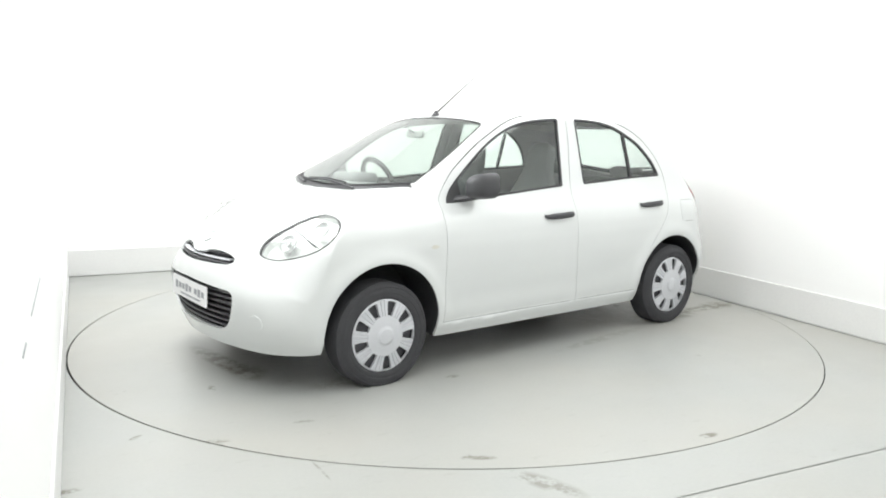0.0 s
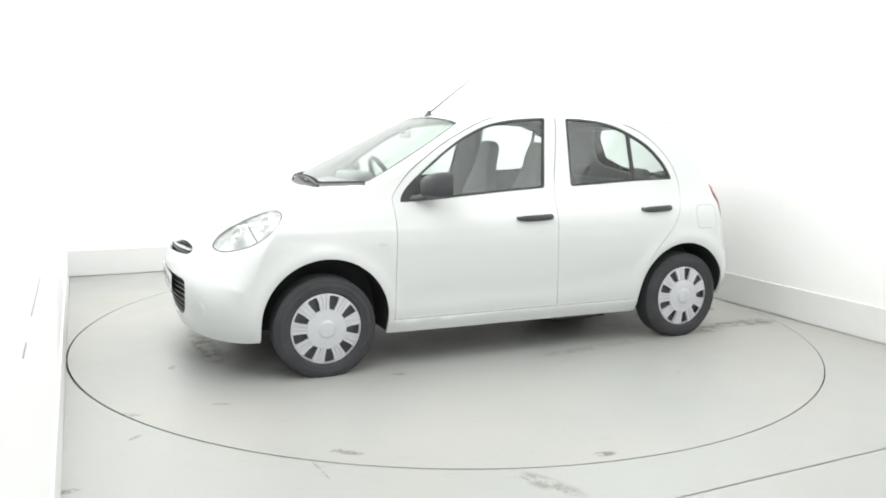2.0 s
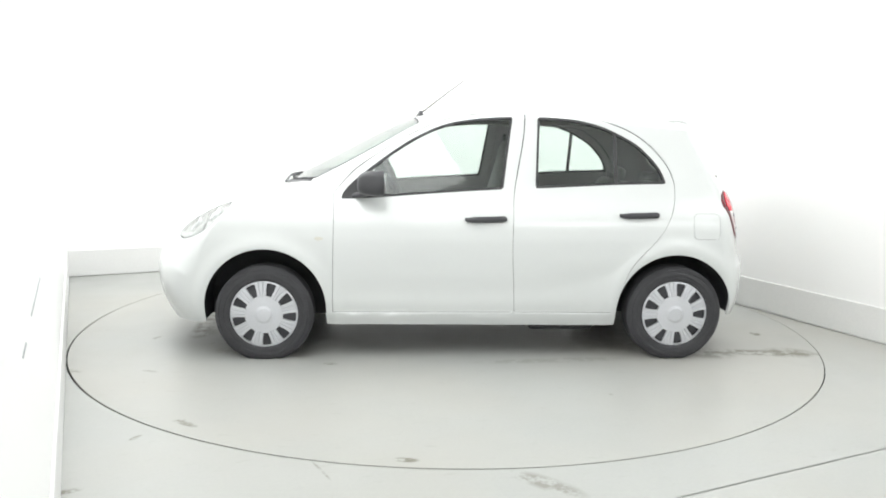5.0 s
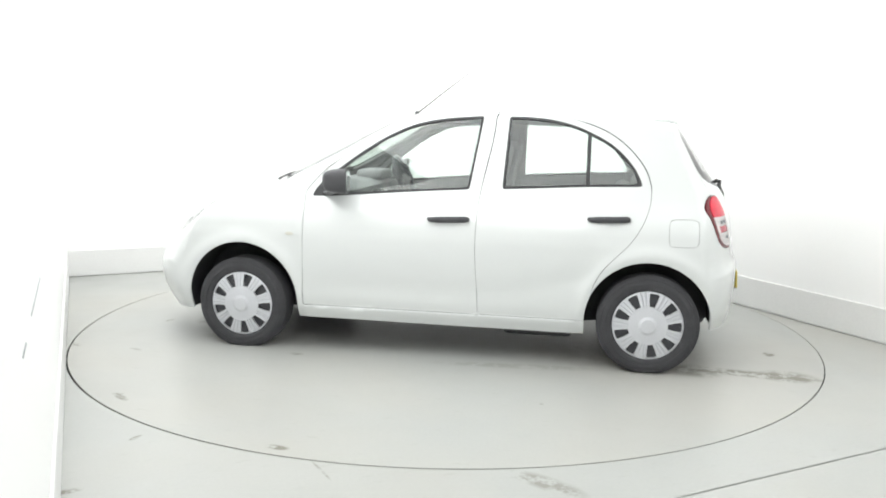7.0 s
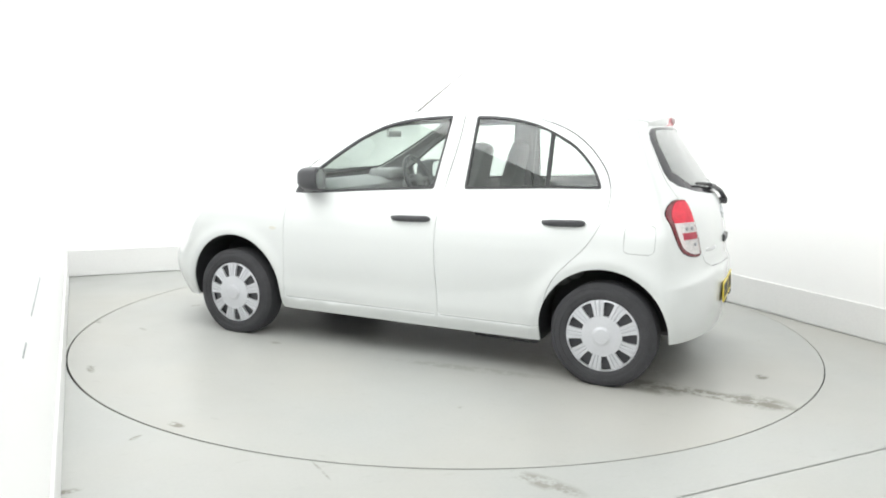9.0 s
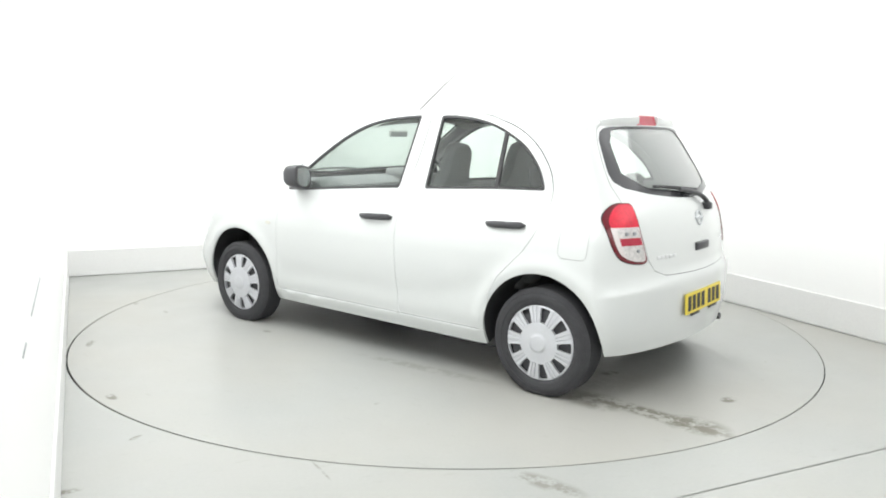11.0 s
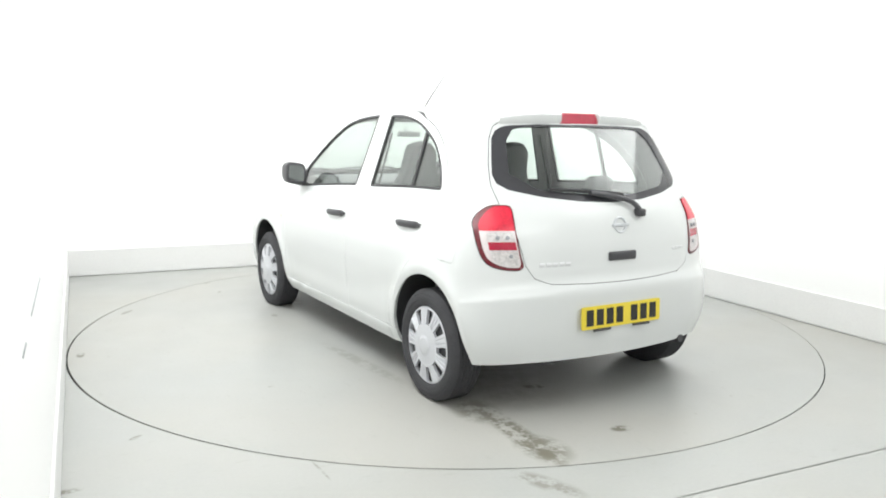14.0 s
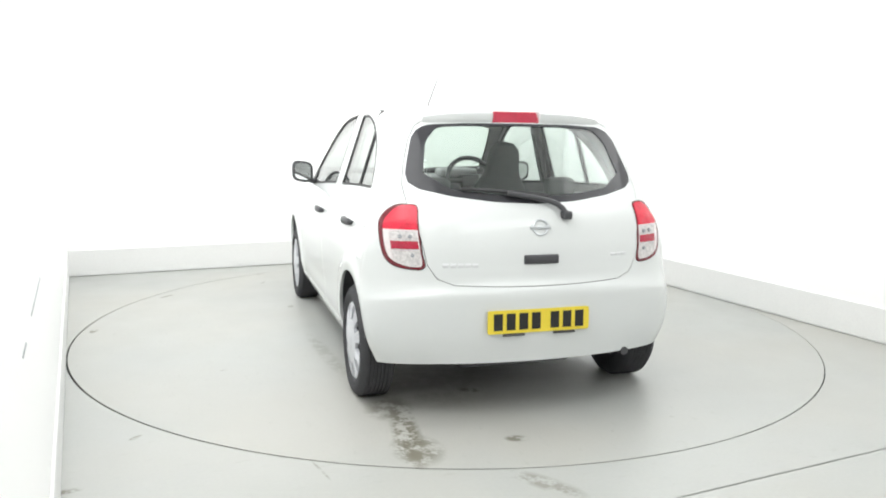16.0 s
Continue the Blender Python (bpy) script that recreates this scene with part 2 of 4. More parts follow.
        s = mesh_object(name, bm, SKIRT)
        s.matrix_world = ROOM
        tagged(s, "low pale grey skirting panel along the white wall", "baseboard", "", "structure")


build_studio()


def build_turntable():
    streaks = [(-1.93, .79, -7, .42, .065, .95), (-2.12, .79, 0, .16, .11, .8), (-1.60, .80, -10, .16, .12, .7), (-1.2, .5, 5, .5, .35, .25),
               (1.67, .05, 94, .40, .07, 1.0), (1.62, .30, 80, .16, .10, .6), (1.2, .75, 0, .28, .10, .5), (-.6, .95, 5, .5, .05, .35),
               (-2.118, .33, 80, .055, .035, 1.2), (-1.443, .327, 60, .06, .035, 1.2), (1.305, 1.942, -35, .065, .022, .9), (.30, 2.355, -8, .055, .025, 1.1),
               (1.895, .45, 75, .06, .022, .8), (2.132, 1.141, -30, .06, .02, .7), (1.72, 1.15, -20, .05, .02, .6), (.737, 1.017, 0, .05, .025, .7), (1.35, 1.90, 10, .03, .02, .8)]
    n = 192
    bm = bmesh.new()
    rings = []
    for r, z in ((DISC - .001, 0), (DISC, -.001), (DISC, -.055)):
        rings.append([bm.verts.new((r * math.cos(a), r * math.sin(a), z)) for a in [2 * math.pi * k / n for k in range(n)]])
    bm.faces.new(rings[0])
    for a, b in zip(rings[:-1], rings[1:]):
        for k in range(n):
            bm.faces.new((b[k], b[(k + 1) % n], a[(k + 1) % n], a[k]))
    bm.faces.new(rings[-1][::-1])
    t = mesh_object("turntable", bm, floor_material("turntable_paint", streaks))
    # same added band on the disc's side, to keep the gap dark
    part("edge_ring", edge_ring(DISC - .0005, DISC + .0005, -.055, -.012), DARK_GAP, t, "added dark band that shades the gap at the rim")
    return tagged(t, "round pale grey vehicle turntable flush with the floor", "turntable")


turntable = build_turntable()


# The car's own space: x forward, y to its left, z up, the ground at 0, the axles at x = +-1.225.
# side profile along the middle of the car: x, z, depth over which the surface rolls over to the flank
PROFILE = [(1.885, .10, .34), (1.91, .18, .34), (1.935, .25, .30), (1.962, .33, .30), (1.98, .43, .30), (1.985, .53, .32),
           (1.965, .62, .42), (1.915, .70, .46), (1.82, .78, .40), (1.68, .85, .23), (1.50, .92, .095), (1.32, .972, .08),
           (1.18, 1.01, .10), (1.10, 1.055, .12), (.95, 1.135, .115), (.75, 1.24, .12), (.55, 1.345, .12), (.40, 1.415, .105),
           (.25, 1.462, .09), (.05, 1.490, .078), (-.25, 1.505, .075), (-.60, 1.498, .075), (-.95, 1.478, .075), (-1.20, 1.462, .078),
           (-1.322, 1.456, .08), (-1.378, 1.440, .085), (-1.400, 1.395, .10), (-1.445, 1.335, .12), (-1.53, 1.22, .16), (-1.635, 1.07, .20), (-1.70, .97, .25),
           (-1.735, .84, .28), (-1.750, .72, .28), (-1.757, .665, .27), (-1.778, .61, .25), (-1.780, .54, .24), (-1.776, .40, .24), (-1.758, .28, .24), (-1.745, .20, .28), (-1.71, .10, .28)]


def curve_through(points, n, closed=False):
    """n points along a Catmull-Rom curve through the points, by even length."""
    p = np.array(points, float)
    if closed:
        q = np.vstack([p[-1], p, p[0], p[1]])
    else:
        q = np.vstack([2 * p[0] - p[1], p, 2 * p[-1] - p[-2]])
    out = []
    for i in range(1, len(q) - 2):
        a, b, c, d = q[i - 1], q[i], q[i + 1], q[i + 2]
        for s in np.arange(0, 1, 1 / 24):
            out.append(.5 * (2 * b + (c - a) * s + (2 * a - 5 * b + 4 * c - d) * s * s + (3 * b - a - 3 * c + d) * s ** 3))
    out.append(q[-2])
    out = np.array(out)
    length = np.concatenate([[0], np.cumsum(np.hypot(*(np.diff(out[:, :2], axis=0).T)))])
    at = np.linspace(0, length[-1], n, endpoint=not closed)
    return np.stack([np.interp(at, length, out[:, k]) for k in range(out.shape[1])], 1)


RIM = curve_through(PROFILE, 460)


def distance_field():
    """Distance below the side profile and roll-over depth on a grid in x and z."""
    xs, zs = np.arange(-1.95, 2.11, .01), np.arange(.10, 1.62, .01)
    gx, gz = np.meshgrid(xs, zs, indexing="ij")
    best, depth = np.full(gx.shape, 9.0), np.zeros(gx.shape)
    wsum, inside = np.zeros(gx.shape), np.zeros(gx.shape, bool)
    loop = np.vstack([RIM[:, :2], [RIM[-1, 0], -1], [RIM[0, 0], -1], RIM[:1, :2]])
    for (ax, az), (bx, bz) in zip(loop[:-1], loop[1:]):
        if az != bz:
            inside ^= ((az > gz) != (bz > gz)) & (gx < ax + (gz - az) / (bz - az) * (bx - ax))
    for (ax, az, ar), (bx, bz, br) in zip(RIM[:-1], RIM[1:]):
        ex, ez = bx - ax, bz - az
        s = np.clip(((gx - ax) * ex + (gz - az) * ez) / (ex * ex + ez * ez), 0, 1)
        d2 = (gx - ax - s * ex) ** 2 + (gz - az - s * ez) ** 2
        best = np.minimum(best, d2)
        w = 1 / (d2 + 2e-3) ** 3
        depth += w * (ar + s * (br - ar))
        wsum += w
    return xs, zs, np.where(inside, 1, -1) * np.sqrt(best), depth / wsum


FIELD = distance_field()
SIDE_Z = [.15, .20, .26, .34, .45, .60, .72, .80, .86, .91, .96, 1.03, 1.20, 1.44, 1.52]
SIDE_Y = [.735, .755, .785, .800, .808, .816, .817, .808, .790, .764, .736, .708, .655, .580, .555]


def sample(grid, x, z):
    xs, zs = FIELD[0], FIELD[1]
    u, v = np.clip((x - xs[0]) / .01, 0, len(xs) - 1.001), np.clip((z - zs[0]) / .01, 0, len(zs) - 1.001)
    i, j = u.astype(int), v.astype(int)
    u, v = u - i, v - j
    return grid[i, j] * (1 - u) * (1 - v) + grid[i + 1, j] * u * (1 - v) + grid[i, j + 1] * (1 - u) * v + grid[i + 1, j + 1] * u * v


SIDE_FINE = np.convolve(np.pad(np.interp(np.arange(.1, 1.62, .005), SIDE_Z, SIDE_Y), 8, mode="edge"), np.hanning(19)[1:-1] / np.hanning(19).sum(), "valid")


def width_squared(x, z):
    """The square of the car's half width at x and z, below zero outside its side profile."""
    x, z = np.asarray(x, float), np.asarray(z, float)
    d, r = sample(FIELD[2], x, z), sample(FIELD[3], x, z)
    u = np.minimum(d / r, 1)
    s = np.interp(z, np.arange(.1, 1.62, .005)[:len(SIDE_FINE)], SIDE_FINE)
    s = s * (1 - .012 * np.clip((-x - .6) / 1.2, 0, 1) ** 2 * np.clip((z - .55) / .25, 0, 1) - .05 * np.clip((x - .9) / 1.1, 0, 1) ** 2)
    for cx in (1.225, -1.225):
        ring = np.hypot(x - cx, z - .29)
        s = s + .014 * np.exp(-((ring - .385) / .05) ** 2) * np.clip((z - .2) / .15, 0, 1)
    # ledge of the sill under the doors
    s = s + .008 * np.clip((.284 - z) / .008, 0, 1) * np.clip((.86 - np.abs(x)) / .05, 0, 1)
    # shallow hollow along the lower doors, rising towards the rear wheel
    line = .415 + .13 * np.clip((-x - .15) / .75, 0, 1) ** 2
    s = s - .005 * np.exp(-((z - line) / .065) ** 2) * np.clip((.95 - x) / .3, 0, 1) * np.clip((x + 1.05) / .3, 0, 1)
    return s * s * (1 - (1 - u) ** 2)


def half_width(x, z):
    return np.sqrt(np.maximum(0, width_squared(x, z)))


def surface_normals(v):
    """Outward normals of the body at points of its left half."""
    h = .004
    gx = (width_squared(v[:, 0] + h, v[:, 2]) - width_squared(v[:, 0] - h, v[:, 2])) / (2 * h)
    gz = (width_squared(v[:, 0], v[:, 2] + h) - width_squared(v[:, 0], v[:, 2] - h)) / (2 * h)
    n = np.stack([-gx, 2 * v[:, 1], -gz], 1)
    return n / np.maximum(np.linalg.norm(n, axis=1, keepdims=True), 1e-9)


LOWER_X = [-1.80, -1.70, -1.56, -1.50, -.90, .90, 1.50, 1.60, 1.80, 1.95]
LOWER_Z = [.270, .270, .262, .258, .20, .205, .212, .212, .208, .216]


class Shell:
    """The left half of the body as a sheet of faces, which outlines split into tagged pieces."""

    def __init__(self, rows=84):
        n = len(RIM)
        k = np.linspace(0, 1, n)
        foot_x = np.interp(k, [0, .10, .92, 1], [1.84, 1.52, -1.44, -1.66])
        foot_z = np.full(n, .10)
        s = np.linspace(0, 1, rows) ** 1.75
        x = RIM[:, 0][:, None] * (1 - s) + foot_x[:, None] * s
        z = RIM[:, 1][:, None] * (1 - s) + foot_z[:, None] * s
        y = half_width(x, z)
        y[:, 0] = 0
        self.v = np.stack([x, y, z], -1).reshape(-1, 3)
        i = (np.arange(n - 1)[:, None] * rows + np.arange(rows - 1)).ravel()
        self.f = np.stack([i, i + rows, i + rows + 1, i + 1], 1).tolist()
        self.tag = ["body"] * len(self.f)

    def cut(self, g, name, within=("body",)):
        """Split the faces of the tags named along g = 0 and give those where g < 0 the new tag."""
        val = g(self.v)
        val = np.where(np.abs(val) < 1e-6, 1e-6, val)
        neg, value = (val < 0).tolist(), val.tolist()
        edge_point, ends, faces, tags = {}, [], [], []
        base = len(self.v)
        for f, t in zip(self.f, self.tag):
            if t not in within:
                faces.append(f), tags.append(t)
                continue
            s = [neg[i] for i in f]
            c = sum(s)
            if c == 0 or c == len(f):
                faces.append(f), tags.append(name if c else t)
                continue
            flips = [k for k in range(len(f)) if s[k] != s[k - 1]]
            if len(flips) != 2:
                faces.append(f), tags.append(name if sum(value[i] for i in f) < 0 else t)
                continue
            pieces = ([], [])
            for k, i in enumerate(f):
                j = f[k - 1]
                if s[k] != s[k - 1]:
                    key = (i, j) if i < j else (j, i)
                    if key not in edge_point:
                        edge_point[key] = base + len(ends)
                        ends.append(key)
                    pieces[0].append(edge_point[key]), pieces[1].append(edge_point[key])
                pieces[1 if s[k] else 0].append(i)
            faces.append(pieces[0]), tags.append(t)
            faces.append(pieces[1]), tags.append(name)
        if ends:
            a, b = np.array(ends).T
            w = (val[a] / (val[a] - val[b]))[:, None]
            p = self.v[a] * (1 - w) + self.v[b] * w
            on_rim = (self.v[a][:, 1] == 0) & (self.v[b][:, 1] == 0)
            p[:, 1] = np.where(on_rim, 0, half_width(p[:, 0], p[:, 2]))
            self.v = np.vstack([self.v, p])
        self.f, self.tag = faces, tags


def outline_distance(points, a, b, smooth=True, n=90):
    """Signed distance (below zero inside) from the vertices' coordinates a and b to a closed outline."""
    ring = curve_through(points, n, True) if smooth else np.array(points, float)

    def g(v):
        px, py = v[:, a], v[:, b]
        best, inside = np.full(len(v), 9.0), np.zeros(len(v), bool)
        for (ax, ay), (bx, by) in zip(ring, np.roll(ring, -1, 0)):
            ex, ey = bx - ax, by - ay
            ll = ex * ex + ey * ey
            if ll < 1e-12:
                continue
            s = np.clip(((px - ax) * ex + (py - ay) * ey) / ll, 0, 1)
            best = np.minimum(best, (px - ax - s * ex) ** 2 + (py - ay - s * ey) ** 2)
            if ay != by:
                inside ^= ((ay > py) != (by > py)) & (px < ax + (py - ay) / (by - ay) * (bx - ax))
        return np.where(inside, -1, 1) * np.sqrt(best)
    return g


def soft_corners(points, size=.03, steps=4):
    """The outline with its corners cut round."""
    p = np.array(points, float)
    out = []
    for i in range(len(p)):
        a, b, c = p[i - 1], p[i], p[(i + 1) % len(p)]
        la, lc = np.linalg.norm(a - b), np.linalg.norm(c - b)
        u, w = b + (a - b) * min(size / la, .45), b + (c - b) * min(size / lc, .45)
        for s in np.linspace(0, 1, steps):
            out.append((1 - s) ** 2 * u + 2 * s * (1 - s) * b + s * s * w)
    return np.array(out)


WINDOW_TOP_1 = [(.779, .949), (.762, .992), (.712, 1.047), (.606, 1.133), (.480, 1.226), (.346, 1.311), (.181, 1.385), (.015, 1.421), (-.153, 1.437), (-.241, 1.442)]
WINDOW_TOP_2 = [(-.392, 1.441), (-.523, 1.438), (-.655, 1.422), (-.785, 1.389), (-.916, 1.330), (-1.015, 1.268), (-1.113, 1.165), (-1.160, 1.075), (-1.164, 1.055)]
DOOR_TOP = [(.824, .977), (.770, 1.045), (.683, 1.132), (.519, 1.246), (.349, 1.342), (.186, 1.412), (.024, 1.448), (-.15, 1.465), (-.32, 1.470)]
DOOR_TOP_REAR = [(-.33, 1.470), (-.524, 1.464), (-.66, 1.450), (-.788, 1.424), (-.948, 1.366), (-1.079, 1.275), (-1.178, 1.155), (-1.215, 1.055)]
SEAM_A = [(.824, .977), (.819, .90), (.818, .782), (.822, .613), (.824, .441), (.826, .285)]
SEAM_B = [(-.318, 1.470), (-.301, 1.297), (-.245, 1.001), (-.233, .811), (-.231, .647), (-.242, .478), (-.252, .285)]
SEAM_C = [(-1.215, 1.055), (-1.210, .960), (-1.177, .861), (-1.116, .755), (-1.024, .657), (-.964, .590), (-.915, .50), (-.895, .40), (-.893, .285)]


def smooth_line(points, n=40):
    return curve_through(points, n)


def side_outlines():
    top1, top2 = smooth_line(WINDOW_TOP_1), smooth_line(WINDOW_TOP_2)
    bottom1 = smooth_line([(-.178, 1.013), (.05, .999), (.330, .978), (.60, .957), (.779, .949)], 20)[:-1]
    bottom2 = smooth_line([(-1.164, 1.055), (-.858, 1.046), (-.60, 1.032), (-.370, 1.020)], 20)[1:]
    w1 = soft_corners(np.vstack([top1[:-1], top1[-1:], bottom1]), .012, 3)
    w2 = soft_corners(np.vstack([top2, bottom2]), .012, 3)
    a, b, c = smooth_line(SEAM_A), smooth_line(SEAM_B), smooth_line(SEAM_C)
    d1 = np.vstack([smooth_line(DOOR_TOP)[:-1], b, a[::-1][:-1]])
    d2 = np.vstack([smooth_line(DOOR_TOP_REAR)[:-1], c, b[::-1][:-1] - (.0001, 0)])
    return w1, w2, d1, d2


def build_shell():
    sh = Shell()
    w1, w2, d1, d2 = side_outlines()
    # lower edge of bumpers and sills
    sh.cut(lambda v: v[:, 2] - np.interp(v[:, 0], LOWER_X, LOWER_Z), "hole")
    for cx, cz, r in ((1.218, .305, .355), (-1.218, .292, .350)):
        sh.cut(lambda v, cx=cx, cz=cz, r=r: np.hypot(v[:, 0] - cx, np.maximum(v[:, 2] - cz, 0)) - r + 0 * v[:, 1] + 9 * (v[:, 1] < .35), "hole")
    # side windows with their black frames
    g1, g2 = outline_distance(w1, 0, 2, False), outline_distance(w2, 0, 2, False)
    sh.cut(g1, "window_seal_1")
    sh.cut(lambda v: g1(v) + .014, "window_1", ("window_seal_1",))
    mirror_foot = outline_distance([(.80, .93), (.80, 1.0), (.72, 1.06), (.665, 1.085), (.655, .94)], 0, 2, False)
    sh.cut(mirror_foot, "window_seal_1", ("window_1",))
    sh.cut(g2, "window_seal_2")
    sh.cut(lambda v: g2(v) + .014, "window_2", ("window_seal_2",))
    sh.cut(lambda v: np.abs(v[:, 0] + .859) - .011, "window_seal_2", ("window_2",))
    sh.cut(lambda v: v[:, 0] + .859, "window_3", ("window_2",))
    # doors and their gaps
    for g, name in ((outline_distance(d1, 0, 2, False), "front_door"), (outline_distance(d2, 0, 2, False), "rear_door")):
        sh.cut(lambda v, g=g: g(v) - .0013 - .0017 * np.clip((v[:, 2] - 1.0) / .12, 0, 1), "gap")
        sh.cut(lambda v, g=g: g(v) + .0013 + .0017 * np.clip((v[:, 2] - 1.0) / .12, 0, 1), name, ("gap",))
    # fuel flap
    g = outline_distance(soft_corners([(-1.315, .885), (-1.315, .735), (-1.475, .735), (-1.475, .885)], .035, 5), 0, 2, False)
    sh.cut(lambda v: g(v) - .0010, "gap")
    sh.cut(lambda v: g(v) + .0010, "fuel_flap", ("gap",))
    g = outline_distance([(.932, .724), (.905, .735), (.872, .724), (.905, .713)], 0, 2)
    sh.cut(g, "indicator")
    # lamps
    g = outline_distance([(1.775, .708), (1.735, .759), (1.669, .805), (1.583, .853), (1.501, .891), (1.452, .907), (1.432, .898), (1.462, .860), (1.518, .803), (1.591, .748), (1.655, .716), (1.733, .692)], 0, 2)
    lamp = lambda v: g(v) + 9 * (v[:, 0] < 1.3)
    sh.cut(lambda v: lamp(v) - .003, "gap")
    sh.cut(lambda v: lamp(v) + .003, "headlight", ("gap",))
    g3 = outline_distance([(.566, 1.004), (.610, 1.012), (.660, 1.005), (.709, .968), (.739, .91), (.736, .81), (.708, .748), (.645, .722), (.556, .723), (.562, .79), (.569, .865), (.569, .94)], 1, 2)
    tail = lambda v: g3(v) + 9 * (v[:, 0] > -1.3)
    sh.cut(lambda v: tail(v) - .0028, "gap")
    sh.cut(lambda v: tail(v) + .0006, "tail_rim", ("gap",))
    inset = lambda v: .007 + .011 * np.clip((v[:, 1] - .63) / .06, 0, 1) + .006 * np.clip((.77 - v[:, 2]) / .04, 0, 1)
    sh.cut(lambda v: tail(v) + inset(v), "tail_clear", ("tail_rim",))
    sh.cut(lambda v: .897 - v[:, 2], "tail_red", ("tail_clear",))
    sh.cut(lambda v: np.maximum(tail(v) + .004 + inset(v), np.maximum(v[:, 2] - .889, v[:, 1] - np.interp(v[:, 2], [.72, .80, .90], [.672, .694, .700]))), "tail_cell", ("tail_clear",))
    sh.cut(lambda v: np.abs(v[:, 2] - .828) - .018, "tail_stripe", ("tail_cell",))
    # windscreen, cowl, bonnet
    bonnet_edge = [(1.190, 0), (1.178, .15), (1.155, .30), (1.12, .41), (1.05, .55), (.955, .675)]
    be = np.array(bonnet_edge)
    screen = [(1.140, 0), (1.128, .15), (1.108, .29), (1.070, .405), (1.00, .545), (.945, .628), (.93, .642), (.788, .620), (.589, .576), (.40, .527), (.33, .498), (.322, .47), (.335, .30), (.345, .114), (.348, 0)]
    sc = np.array(screen + [(x, -y) for x, y in screen[::-1][1:-1]])
    g4 = outline_distance(sc, 0, 1, False)
    above = lambda v: 9 * (v[:, 2] < .98)
    sh.cut(lambda v: g4(v) - .006 + above(v), "screen_seal")
    sh.cut(lambda v: g4(v) + .005 + above(v), "windscreen", ("screen_seal",))
    cowl_ring = np.vstack([be, [(.955, .664), (.948, .634)], np.array(screen)[:6][::-1]])
    cowl_ring = np.vstack([cowl_ring, cowl_ring[::-1] * (1, -1)])
    g5 = outline_distance(cowl_ring, 0, 1, False)
    sh.cut(lambda v: g5(v) + above(v), "cowl")
    bonnet = [(1.755, 0), (1.745, .117), (1.715, .345), (1.700, .43), (1.660, .455), (1.575, .478), (1.50, .513), (1.447, .560), (1.38, .602), (1.24, .612), (1.10, .612), (1.045, .600), (1.055, .535), (1.125, .415), (1.16, .30), (1.183, .15), (1.195, 0)]
    bo = np.array(bonnet + [(x, -y) for x, y in bonnet[::-1][1:-1]])
    g6 = outline_distance(bo, 0, 1, False)
    high = lambda v: 9 * (v[:, 2] < .72)
    sh.cut(lambda v: g6(v) - .0020 + high(v), "gap")
    sh.cut(lambda v: g6(v) + .0020 + high(v), "bonnet", ("gap",))
    # roof joint above the rear quarter
    sh.cut(lambda v: np.maximum(np.maximum(np.abs(v[:, 1] - np.interp(v[:, 0], [-1.38, -1.30, -1.07, -.75], [.526, .513, .494, .500])) - .0028, np.abs(v[:, 0] + 1.065) - .31), 1.24 - v[:, 2]), "gap")
    # front bumper, grilles
    def mirrored(half):
        return half + [(-y, z) for y, z in half[::-1] if y > 0]
    ahead = lambda v: 9 * (v[:, 0] < 1.7)
    g7 = outline_distance(mirrored([(0, .684), (.07, .690), (.13, .706), (.22, .708), (.31, .698), (.365, .680), (.374, .660), (.34, .648), (.20, .644), (0, .640)]), 1, 2, False)
    sh.cut(lambda v: g7(v) + ahead(v), "grille_hole")
    g8 = outline_distance(soft_corners(mirrored([(0, .545), (.15, .541), (.465, .526), (.455, .44), (.395, .335), (.30, .300), (0, .290)]), .05, 5), 1, 2, False)
    sh.cut(lambda v: g8(v) + ahead(v), "lower_hole")
    g9 = outline_distance([(1.49, .1), (1.535, .62), (1.47, .86), (1.70, .83), (1.80, .90), (2.2, .9), (2.2, .1)], 0, 2, False)
    sh.cut(g9, "front_bumper")
    # tailgate, rear window, rear bumper
    behind = lambda v: 9 * (v[:, 0] > -1.25)
    g10 = outline_distance(mirrored([(0, 1.437), (.30, 1.436), (.44, 1.425), (.524, 1.378), (.563, 1.31), (.600, 1.195), (.620, 1.10), (.610, 1.01), (.566, .86), (.541, .737), (.500, .675), (.421, .646), (.20, .638), (0, .636)]), 1, 2, False)
    sh.cut(lambda v: g10(v) - .0016 + behind(v), "gap")
    sh.cut(lambda v: g10(v) + .0016 + behind(v), "tailgate", ("gap",))
    g11 = outline_distance(mirrored([(0, 1.394), (.27, 1.392), (.45, 1.384), (.510, 1.368), (.548, 1.32), (.580, 1.22), (.599, 1.15), (.594, 1.110), (.550, 1.080), (.40, 1.048), (.20, 1.024), (0, 1.016)]), 1, 2, False)
    sh.cut(lambda v: g11(v) + behind(v), "rear_frit", ("tailgate",))
    sh.cut(lambda v: g11(v) + .011 + .064 * np.clip((v[:, 1] - .40) / .10, 0, 1) * np.clip((1.40 - v[:, 2]) / .06, 0, 1) + .022 * np.clip((1.16 - v[:, 2]) / .08, 0, 1) * np.clip((.5 - v[:, 1]) / .1, 0, 1) + behind(v), "rear_window", ("rear_frit",))
    g12 = outline_distance([(-1.50, .1), (-1.53, .62), (-1.58, .735), (-1.66, .72), (-2, .72), (-2, .1)], 0, 2, False)
    sh.cut(g12, "rear_bumper")
    return sh


SHELL = build_shell()
SHELL_NORMAL = surface_normals(SHELL.v)


